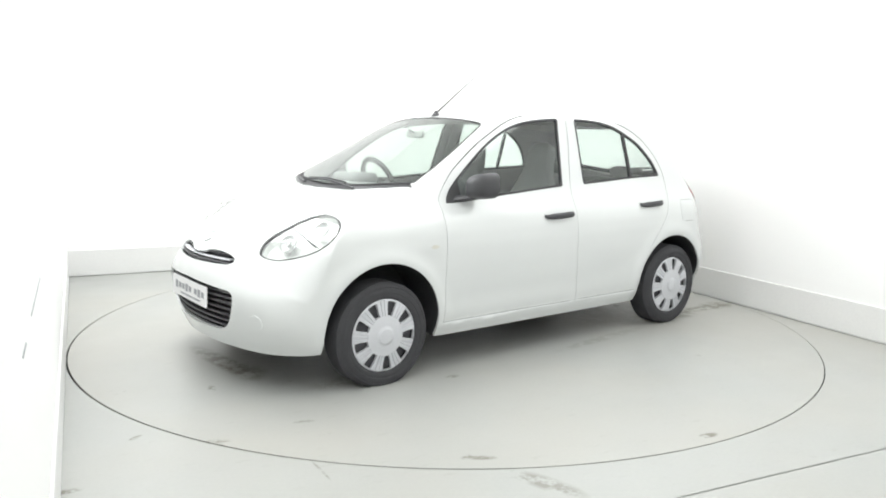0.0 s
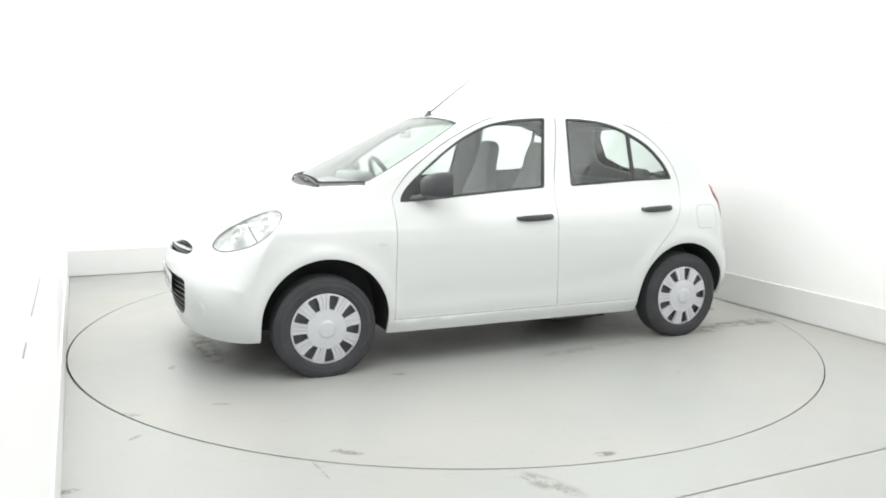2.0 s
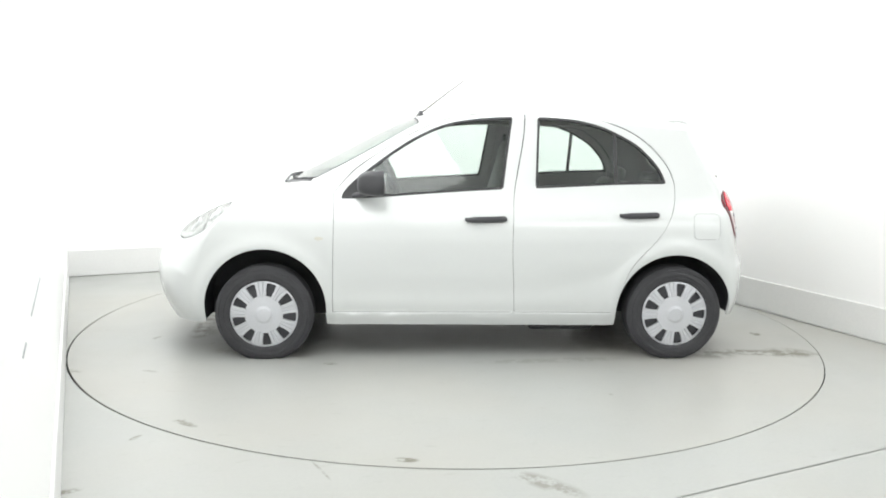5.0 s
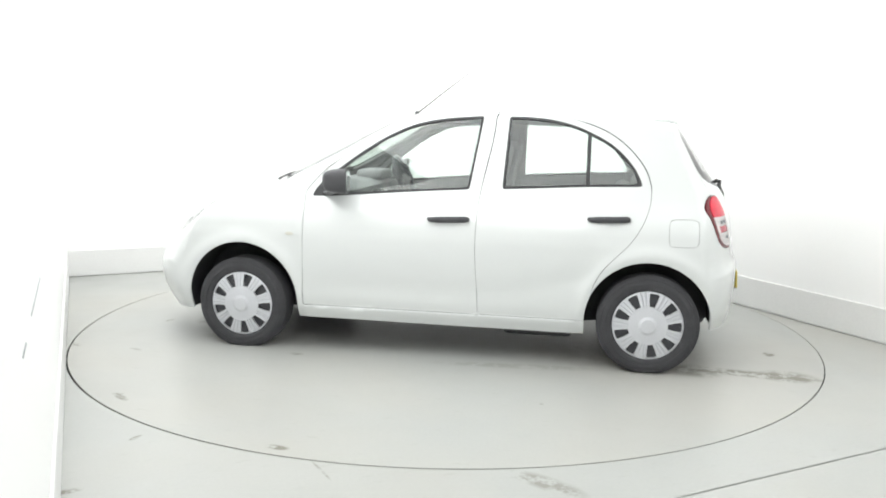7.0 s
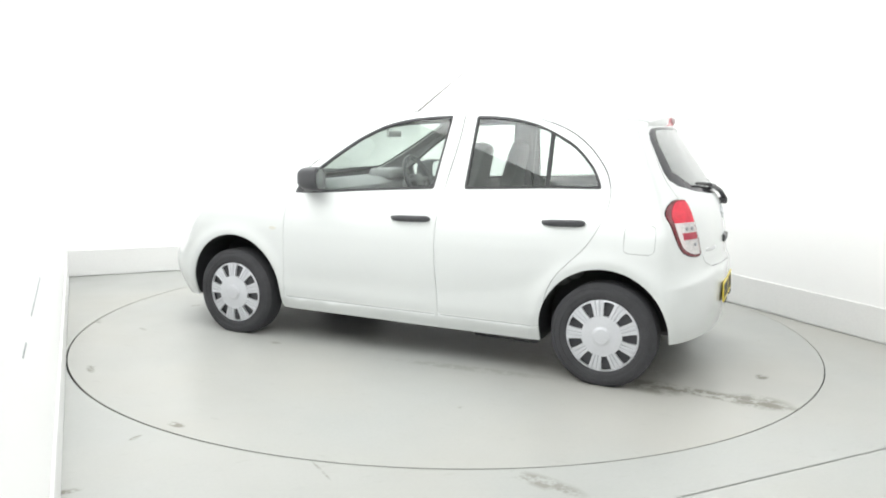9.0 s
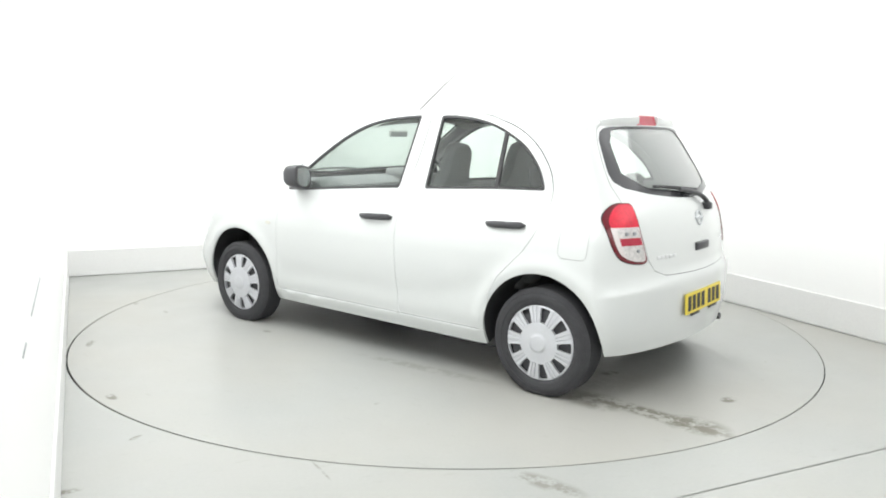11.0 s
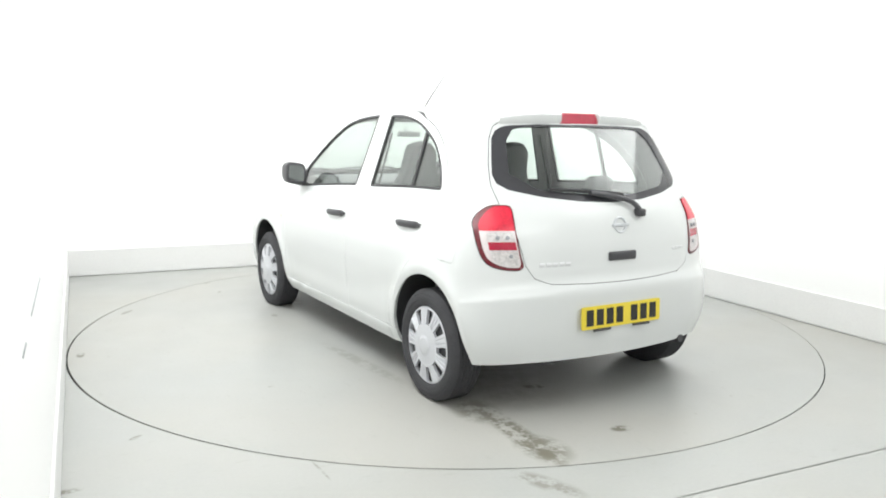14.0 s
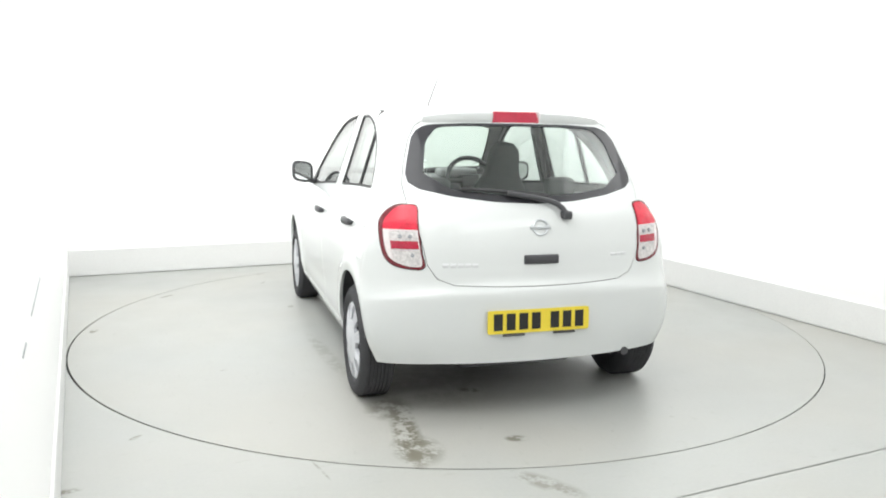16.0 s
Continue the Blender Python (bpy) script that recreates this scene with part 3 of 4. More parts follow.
def skin(name, tags, mats, parent, label="", side=0, thick=.014, sink=0.0, cup=False):
    """A panel from the body's faces of these tags, with thickness and a rim. side: 1 left, -1 right, 0 both. mats: outside, inside."""
    tags = (tags,) if isinstance(tags, str) else tags
    faces = [f for f, t in zip(SHELL.f, SHELL.tag) if t in tags]
    used = sorted({i for f in faces for i in f})
    where = {i: k for k, i in enumerate(used)}
    v, n = SHELL.v[used], SHELL_NORMAL[used]
    polys = []
    for f in faces:
        q = [where[i] for i in f]
        a, b, c = v[q[0]], v[q[1]], v[q[2]]
        d = v[q[-1]]
        normal = np.cross(c - a, (d - b) if len(q) > 3 else (c - b))
        polys.append(q if normal @ (n[q[0]] + n[q[2]]) > 0 else q[::-1])
    if side == -1:
        v, n, polys = v * (1, -1, 1), n * (1, -1, 1), [q[::-1] for q in polys]
    elif side == 0:
        m = len(v)
        twin = [k if v[k, 1] == 0 else m + k for k in range(m)]
        polys = polys + [[twin[i] for i in q][::-1] for q in polys]
        v, n = np.vstack([v, v * (1, -1, 1)]), np.vstack([n, n * (1, -1, 1)])
    outer, inner = v - n * sink, v - n * (sink + thick)
    m = len(v)
    edges = {}
    for q in polys:
        for k in range(len(q)):
            edges[(q[k - 1], q[k])] = 1
    rims = [(b, a, a + m, b + m) for a, b in edges if (b, a) not in edges]
    if cup:
        me = bpy.data.meshes.new(name)
        me.from_pydata(np.vstack([outer, inner]).tolist(), [], [[i + m for i in q] for q in polys] + [q[::-1] for q in rims])
        me.materials.append(mats[0])
        me.polygons.foreach_set("use_smooth", [True] * len(polys) + [False] * len(rims))
        ob = new(name, me)
        ob.parent = parent
        return tagged(ob, label)
    everything = polys + [[i + m for i in q][::-1] for q in polys] + rims
    me = bpy.data.meshes.new(name)
    me.from_pydata(np.vstack([outer, inner]).tolist(), [], everything)
    for mat in mats:
        me.materials.append(mat)
    c = len(polys)
    index = [0] * c + [min(1, len(mats) - 1)] * c + [0] * len(rims)
    me.polygons.foreach_set("material_index", index)
    me.polygons.foreach_set("use_smooth", [True] * (2 * c) + [False] * len(rims))
    loops = []
    for q in polys:
        loops += [tuple(n[i]) for i in q]
    for q in polys:
        loops += [tuple(-n[i]) for i in q[::-1]]
    for q in rims:
        loops += [(0, 0, 0)] * 4
    me.update()
    me.normals_split_custom_set(loops)
    ob = new(name, me)
    ob.parent = parent
    if label:
        tagged(ob, label)
    return ob


def skin_x(y, z, sign):
    """x of the nose (sign 1) or tail (-1) at y and z."""
    lo, hi = (1.4, 2.02) if sign > 0 else (-1.85, -1.2)
    for _ in range(40):
        mid = (lo + hi) / 2
        inside = width_squared(np.array([mid]), np.array([z]))[0] > y * y
        if sign > 0:
            lo, hi = (mid, hi) if inside else (lo, mid)
        else:
            lo, hi = (lo, mid) if inside else (mid, hi)
    return (lo + hi) / 2


def top_z(x):
    return float(np.interp(-x, -RIM[60:330, 0], RIM[60:330, 1]))


# ---- the car ----
car = tagged(new("car"), "small white five-door hatchback standing on the turntable", "car")


def build_panels():
    skin("body", "body", (PAINT, TRIM), car, "glossy white body shell", 0, .016)
    skin("shut_line", "gap", (RUBBER,), car, "thin dark gaps round doors and bonnet", 0, .004, .007)
    skin("bonnet", "bonnet", (PAINT, TRIM), car, "glossy white bonnet")
    bumper = skin("front_bumper", "front_bumper", (PAINT, BLACK), car, "glossy white front bumper")
    rear = skin("rear_bumper", "rear_bumper", (PAINT, BLACK), car, "glossy white rear bumper")
    skin("cowl", "cowl", (BLACK,), car, "black plastic cowl below the windscreen", 0, .01, .006)
    screen = skin("windscreen", "windscreen", (SCREEN,), car, "clear windscreen", 0, .004, .002)
    screen.visible_shadow = False
    skin("windscreen_seal", "screen_seal", (RUBBER,), screen, "black windscreen edge", 0, .006, .0005)
    skin("fuel_flap", "fuel_flap", (PAINT,), car, "white fuel flap", 1)
    for side in (1, -1):
        skin("indicator", "indicator", (AMBER,), car, "small clear side indicator", side, .012, -.003)
        door = skin("front_door", "front_door", (PAINT, TRIM), car, "white front door", side, .018)
        pane = skin("window", "window_1", (GLASS,), door, "clear door glass", side, .004, .006)
        skin("window_frame", "window_seal_1", (RUBBER,), door, "black rubber window frame", side, .016, -.0005)
        door2 = skin("rear_door", "rear_door", (PAINT, TRIM), car, "white rear door", side, .018)
        pane2 = skin("window", "window_2", (GLASS,), door2, "clear door glass", side, .004, .006)
        pane3 = skin("quarter_window", "window_3", (GLASS,), door2, "clear quarter glass", side, .004, .006)
        skin("window_frame", "window_seal_2", (RUBBER,), door2, "black rubber window frame", side, .016, -.0005)
        for p in (pane, pane2, pane3):
            p.visible_shadow = False
        for d, x0, x1, z in ((door, .055, -.195, .843), (door2, -.865, -1.105, .873)):
            handle(d, x0, x1, z, side)
        mirror(door, side)
        lamp = skin("headlight", "headlight", (LENS,), car, "large clear oval headlight", side, .004, .001)
        lamp.visible_shadow = False
        headlight_inside(lamp, side)
        tail = skin("tail_light", "tail_rim", (DARK_RED, TRIM), car, "red and clear rear light", side, .02, -.004)
        skin("red_lens", "tail_red", (RED, TRIM), tail, "bright red lens", side, .02, -.007)
        skin("clear_lens", "tail_clear", (TAIL_CLEAR, TRIM), tail, "pinkish clear lens border", side, .02, -.006)
        skin("lamp_cell", "tail_cell", (LAMP_CELL, TRIM), tail, "silver lamp cells", side, .02, -.003)
        skin("red_stripe", "tail_stripe", (BRAKE_RED, TRIM), tail, "narrow red stripe", side, .02, -.006)
        for y, z, r in ((.612, .866, .010), (.655, .866, .010), (.605, .782, .009)):
            x = skin_x(y, z, -1)
            n = surface_normals(np.array([[x, y, z]]))[0]
            bm = lathe([(.001, .010), (r * .7, .0105), (r, .009), (r, .0)], 16)
            bmesh.ops.transform(bm, verts=bm.verts, matrix=Matrix.Translation((x, side * y, z)) @ Vector((n[0], n[1] * side, n[2])).to_track_quat("Y", "Z").to_matrix().to_4x4())
            part("bulb", bm, GREY_INK, tail, "grey round bulb")
    gate = skin("tailgate", "tailgate", (PAINT, TRIM), car, "white tailgate", 0, .02)
    rw = skin("rear_window", "rear_window", (REAR_GLASS,), gate, "clear rear window", 0, .004, .004)
    rw.visible_shadow = False
    skin("window_border", "rear_frit", (FRIT,), gate, "black border of the rear window", 0, .006, .0)
    return bumper, rear, gate


def handle(door, x0, x1, z, side):
    y = float(half_width((x0 + x1) / 2, z))
    n = 22
    bm = bmesh.new()
    rings = []
    for k in range(n + 1):
        s = k / n
        x = x0 + (x1 - x0) * s
        bulge = math.sin(math.pi * min(max(s, 0), 1)) ** .45
        yy = float(half_width(x, z)) + .006 + .022 * bulge
        h = .012 + .007 * min(1, 4 * s, 4 * (1 - s) + .6)
        h *= min(1, (s * 14 + .25)) * min(1, ((1 - s) * 14 + .25))
        rings.append([bm.verts.new((x, side * (yy + .009 * math.cos(a)), z + .008 * (s - .5) + h * math.sin(a))) for a in [2 * math.pi * q / 10 for q in range(10)]])
    for a, b in zip(rings[:-1], rings[1:]):
        for q in range(10):
            bm.faces.new((a[q], a[(q + 1) % 10], b[(q + 1) % 10], b[q]))
    bm.faces.new(rings[0])
    bm.faces.new(rings[-1])
    for xe in (x0 - .012, x1 + .012):
        ye = float(half_width(xe, z))
        box(bm, xe - .010, xe + .010, side * ye - .02, side * ye + .02, z - .009, z + .009, .003)
    bmesh.ops.recalc_face_normals(bm, faces=bm.faces)
    part("handle", bm, BLACK, door, "black plastic pull handle")


def mirror(door, side):
    """Black door mirror: a rounded housing on a short foot, glass to the rear."""
    bm = bmesh.new()
    n = 36
    rings = []
    for x, k in ((.528, .93), (.530, .985), (.545, 1.0), (.58, .99), (.62, .93), (.65, .82), (.668, .66), (.676, .45), (.679, .2)):
        ring = []
        for q in range(n):
            a = 2 * math.pi * q / n
            c, d = math.cos(a), math.sin(a)
            f = (abs(c) ** 3.6 + abs(d) ** 3.6) ** (-1 / 3.6)
            y, z = .832 + .074 * f * c * k, 1.047 + .074 * f * d * k + .010 * c
            ring.append(bm.verts.new((x + .10 * (.832 - y), side * y, z - .010 * (1 - k))))
        rings.append(ring)
    for a, b in zip(rings[:-1], rings[1:]):
        for q in range(n):
            bm.faces.new((a[q], a[(q + 1) % n], b[(q + 1) % n], b[q]))
    bm.faces.new(rings[0])
    bm.faces.new(rings[-1])
    bmesh.ops.recalc_face_normals(bm, faces=bm.faces)
    m = part("door_mirror", bm, BLACK, door, "black plastic door mirror")
    bm = tube([(.69, side * .715, .966), (.665, side * .75, .974), (.63, side * .80, .986), (.61, side * .83, .998)], .034, 10, .026, None, .6)
    part("mirror_foot", bm, BLACK, m)
    bm = bmesh.new()
    faces = []
    for dx in (-.0035, .002):
        ring = []
        for q in range(n):
            a = 2 * math.pi * q / n
            c, d = math.cos(a), math.sin(a)
            f = (abs(c) ** 3.6 + abs(d) ** 3.6) ** (-1 / 3.6)
            y, z = .832 + .058 * f * c, 1.049 + .058 * f * d + .008 * c
            ring.append(bm.verts.new((.528 + dx + .10 * (.832 - y), side * y, z)))
        faces.append(ring)
        bm.faces.new(ring)
    for q in range(n):
        bm.faces.new((faces[0][q], faces[0][(q + 1) % n], faces[1][(q + 1) % n], faces[1][q]))
    bmesh.ops.recalc_face_normals(bm, faces=bm.faces)
    part("mirror_glass", bm, MIRROR, m, "silvered mirror glass", False)


def headlight_inside(lamp, side):
    """Silvered bowl behind the lens, with round reflectors and a dividing rib."""
    skin("lamp_bowl", "headlight", (CLEAR,), lamp, "silvered lamp bowl", side, .045, .003, True)
    for cx, cz, r in ((1.655, .765, .046), (1.520, .838, .042)):
        cy = float(half_width(cx, cz)) - .040
        prof = [(r * 1.08, -.004), (r * 1.08, .012), (r, .014), (r * .93, .004), (r * .70, -.004), (r * .32, -.006), (r * .30, .010), (r * .2, .014), (.001, .015)]
        bm = lathe(prof, 28)
        n = surface_normals(np.array([[cx, cy, cz]]))[0]
        way = Vector((n[0] + .35, n[1] * side, n[2])).normalized()
        m = Matrix.Translation((cx, side * cy, cz)) @ way.to_track_quat("Y", "Z").to_matrix().to_4x4()
        bmesh.ops.transform(bm, verts=bm.verts, matrix=m)
        part("reflector", bm, LAMP_METAL, lamp, "round silvered reflector")
    bm = bmesh.new()
    a, b = (1.575, .760), (1.592, .842)
    ya, yb = float(half_width(*a)), float(half_width(*b))
    for k in (0, .006):
        vs = [bm.verts.new((x + k, side * (y - d), z)) for (x, z), y, d in ((a, ya, .012), (b, yb, .012), (b, yb, .045), (a, ya, .045))]
        bm.faces.new(vs)
    bmesh.ops.bridge_loops(bm, edges=bm.edges[:])
    bmesh.ops.recalc_face_normals(bm, faces=bm.faces)
    part("lamp_rib", bm, STEEL, lamp, "dark dividing rib")


def nose_bar(y0, y1, z, dz, proud, mat, parent, name, label="", sign=1, steps=24, deep=.02, arch=0.0, bm=None):
    """A bar that follows the nose or the tail from y0 to y1 at height z."""
    own = bm is None
    bm = bm or bmesh.new()
    rings = []
    for k in range(steps + 1):
        y = y0 + (y1 - y0) * k / steps
        zz = z + arch * math.cos(math.pi * y / (abs(y1 - y0)))
        x = skin_x(y, zz, sign) + sign * proud
        rings.append([bm.verts.new((x + dx, y, zz + q)) for dx, q in ((-sign * deep, -dz), (-sign * .003, -dz), (0, -dz * .5), (0, dz * .5), (-sign * .003, dz), (-sign * deep, dz))])
    for a, b in zip(rings[:-1], rings[1:]):
        for q in range(6):
            bm.faces.new((a[q], a[(q + 1) % 6], b[(q + 1) % 6], b[q]))
    bm.faces.new(rings[0])
    bm.faces.new(rings[-1])
    bmesh.ops.recalc_face_normals(bm, faces=bm.faces)
    return part(name, bm, mat, parent, label) if own else bm


def plate(parent, x, z, tilt, width, height, mat, sign, name, bars, ink, label):
    """A number plate; its characters are plain bars."""
    holder = part(name, slab(soft_corners([(-width / 2, -height / 2), (width / 2, -height / 2), (width / 2, height / 2), (-width / 2, height / 2)], .012, 4), 0, .006, "yz", .001), mat, parent, label, False)
    holder.matrix_basis = Matrix.Translation((x, 0, z)) @ Matrix.Rotation(radians(tilt), 4, "Y") @ Matrix.Rotation(0 if sign > 0 else math.pi, 4, "Z")
    for y, w, h, zc in bars:
        part("marking_bar", slab([(y - w / 2, zc - h / 2), (y + w / 2, zc - h / 2), (y + w / 2, zc + h / 2), (y - w / 2, zc + h / 2)], .006, .0072, "yz"), ink, holder, "", False)
    return holder


BADGE_Z = .757


def build_front(bumper):
    g = skin("grille", "grille_hole", (BLACK,), car, "black upper grille opening", 0, .006, .035)
    nose_bar(-.325, .325, .668, .0032, -.008, SILVER, g, "chrome_strip", "curved silver strip", 1, 24, .03)
    nose_bar(-.35, .35, .690, .003, -.014, BLACK, g, "grille_bar", "", 1, 24, .03)
    nose_bar(-.36, .36, .652, .004, -.010, BLACK, g, "grille_bar", "", 1, 24, .03)
    # badge on the bonnet's edge
    x = skin_x(0, BADGE_Z, 1)
    n = surface_normals(np.array([[x, .0001, BADGE_Z]]))[0]
    bm = lathe([(.030, 0), (.033, .003), (.040, .004), (.043, .002), (.043, -.008)], 28)
    m = Matrix.Translation((x - .001, 0, BADGE_Z)) @ Vector((n[0], 0, n[2])).to_track_quat("Y", "Z").to_matrix().to_4x4()
    bmesh.ops.transform(bm, verts=bm.verts, matrix=m)
    part("badge", bm, FLAT_GREY, car, "round silver badge ring")
    low = skin("lower_grille", "lower_hole", (BLACK,), car, "black lower air intake", 0, .006, .05)
    for z, half in ((.304, .31), (.330, .37), (.362, .40), (.395, .42), (.515, .44), (.488, .44), (.460, .435), (.428, .43)):
        nose_bar(-half, half, z, .006, -.014, BLACK, low, "grille_slat", "", 1, 24, .04)
    plate(bumper, 1.976, .466, -2, .52, .111, PLATE_WHITE, 1, "front_plate",
          [(-.19 + .052 * k + (.03 if k > 4 else 0), .036, .030 if k % 3 else .042, .006) for k in range(8)] + [(.02, .30, .008, -.034)], GREY_INK, "white front plate with grey print")
    for side in (1, -1):
        y, z = .60, .385
        x = skin_x(y, z, 1)
        n = surface_normals(np.array([[x, y, z]]))[0]
        bm = lathe([(.001, .0016), (.034, .0012), (.040, .0006), (.042, -.004)], 24)
        m = Matrix.Translation((x, side * y, z)) @ Vector((n[0], n[1] * side, n[2])).to_track_quat("Y", "Z").to_matrix().to_4x4()
        bmesh.ops.transform(bm, verts=bm.verts, matrix=m)
        part("fog_lamp_cover", bm, PAINT, bumper, "round white blanking cover")
    # wipers
    for pts in ([(1.150, .36, 1.022), (1.15, .16, 1.046), (1.145, -.02, 1.052), (1.145, -.22, 1.045)], [(1.175, -.18, 1.028), (1.13, -.34, 1.040), (1.07, -.47, 1.048), (1.00, -.56, 1.050)]):
        line = [(p[0], p[1], float(max(p[2], 0))) for p in curve_through(pts, 14)]
        w = part("wiper", tube(line, .008, 6, .005), BLACK, car, "black windscreen wiper")
        blade = [(x - .03, y, z + .004) for x, y, z in line[3:]]
        part("wiper_blade", tube(blade, .0065, 6), RUBBER, w)


def build_rear(rear, gate):
    chars = [(-.208 + .064 * k + (.032 if k > 3 else 0), .045, .079, 0) for k in range(7)]
    p = plate(rear, -1.779, .474, 3, .52, .111, YELLOW, -1, "rear_plate", chars, INK, "yellow rear plate with black character bars")
    p.location.y = .018
    for y in (-.13, .13):
        part("plate_clip", slab([(y - .055, -.068), (y + .055, -.068), (y + .055, -.0565), (y - .055, -.0565)], .0, .012, "yz", .002), BLACK, p, "", False)
    # handle, badge, wiper, brake lamp, script
    zz = .760
    x = skin_x(0, zz, -1)
    bm = bmesh.new()
    box(bm, x - .012, x + .02, -.088, .088, zz - .022, zz + .022, .008, 3)
    part("handle", bm, BLACK, gate, "black tailgate handle")
    x = skin_x(0, .908, -1)
    bm = lathe([(.030, -.004), (.032, .005), (.037, .007), (.042, .004), (.042, -.01)], 32)
    m = Matrix.Translation((x, 0, .908)) @ Vector((-.97, 0, .22)).to_track_quat("Y", "Z").to_matrix().to_4x4()
    bmesh.ops.transform(bm, verts=bm.verts, matrix=m)
    b = part("badge", bm, FLAT_GREY, gate, "round silver badge ring")
    bm = bmesh.new()
    box(bm, x - .010, x + .004, -.052, .052, .900, .915, .003, 2)
    part("badge_bar", bm, FLAT_GREY, b)
    for y0, n, h in ((.46, 5, .024), (-.40, 3, .018)):
        for k in range(n):
            y = y0 - .034 * k
            part("script_bar", nose_bar(y - .013, y + .013, .735 if n == 5 else .765, h / 2, .002, None, None, "", "", -1, 2, .01, 0, bmesh.new()), SCRIPT, gate)
    surround = slab(soft_corners([(-.132, 1.392), (.158, 1.392), (.140, 1.456), (-.116, 1.456)], .012, 4), -1.396, -1.32, "yz", .004)
    lens = slab(soft_corners([(-.120, 1.397), (.142, 1.397), (.129, 1.451), (-.107, 1.451)], .010, 4), -1.4005, -1.35, "yz", .003)
    for bm in (surround, lens):
        for v in bm.verts:
            v.co.x += .22 * (v.co.z - 1.392)
    brake = part("brake_light", surround, PINK_EDGE, gate, "red high-level brake light in a pale surround", False)
    part("brake_lens", lens, BRAKE_RED, brake, "red lens", False)
    bm = lathe([(.001, .004), (.008, .003), (.010, -.01)], 14)
    bmesh.ops.transform(bm, verts=bm.verts, matrix=Matrix.Translation((-1.398, -.152, 1.430)) @ Matrix.Rotation(radians(90), 4, "Z"))
    part("washer_jet", bm, BLACK, gate)
    arm = [(skin_x(y, z, -1) - .030, y, z) for y, z in ((-.132, .968), (-.105, 1.008), (-.05, 1.032), (.05, 1.052), (.15, 1.066))]
    w = part("rear_wiper", tube([tuple(q) for q in curve_through(arm, 14)], .014, 8, .012), BLACK, gate, "black rear wiper")
    blade = [(skin_x(y, z, -1) - .018, y, z) for y, z in ((-.06, 1.052), (.10, 1.068), (.25, 1.080), (.36, 1.086))]
    part("wiper_blade", tube([tuple(q) for q in curve_through(blade, 12)], .013, 6, .008), RUBBER, w)
    x = skin_x(.132, .962, -1)
    bm = bmesh.new()
    box(bm, x - .040, x + .01, -.160, -.112, .944, .984, .010, 3)
    part("wiper_pivot", bm, BLACK, w)
    # white roof spoiler on both sides of the brake lamp
    section = [(-1.23, 1.452), (-1.315, 1.462), (-1.388, 1.458), (-1.407, 1.444), (-1.407, 1.415), (-1.393, 1.396), (-1.315, 1.40), (-1.25, 1.42)]
    for side in (1, -1):
        bm = bmesh.new()
        rings = []
        for k in range(17):
            u = k / 16
            y = (.135 if side > 0 else .122) + .35 * u
            rings.append([bm.verts.new((x + .050 * u ** 2.2, side * y, z - .024 * u ** 2.4)) for x, z in section])
        for a, c in zip(rings[:-1], rings[1:]):
            for q in range(8):
                bm.faces.new((a[q], a[(q + 1) % 8], c[(q + 1) % 8], c[q]))
        bm.faces.new(rings[0])
        bm.faces.new(rings[-1])
        bmesh.ops.recalc_face_normals(bm, faces=bm.faces)
        part("spoiler", bm, PAINT, gate, "white roof spoiler beside the brake light")
    # tail pipe
    bm = tube([(-1.45, -.52, .26), (-1.60, -.49, .268), (-1.712, -.49, .268)], .021, 14)
    part("tail_pipe", bm, STEEL, car, "grey steel tail pipe")


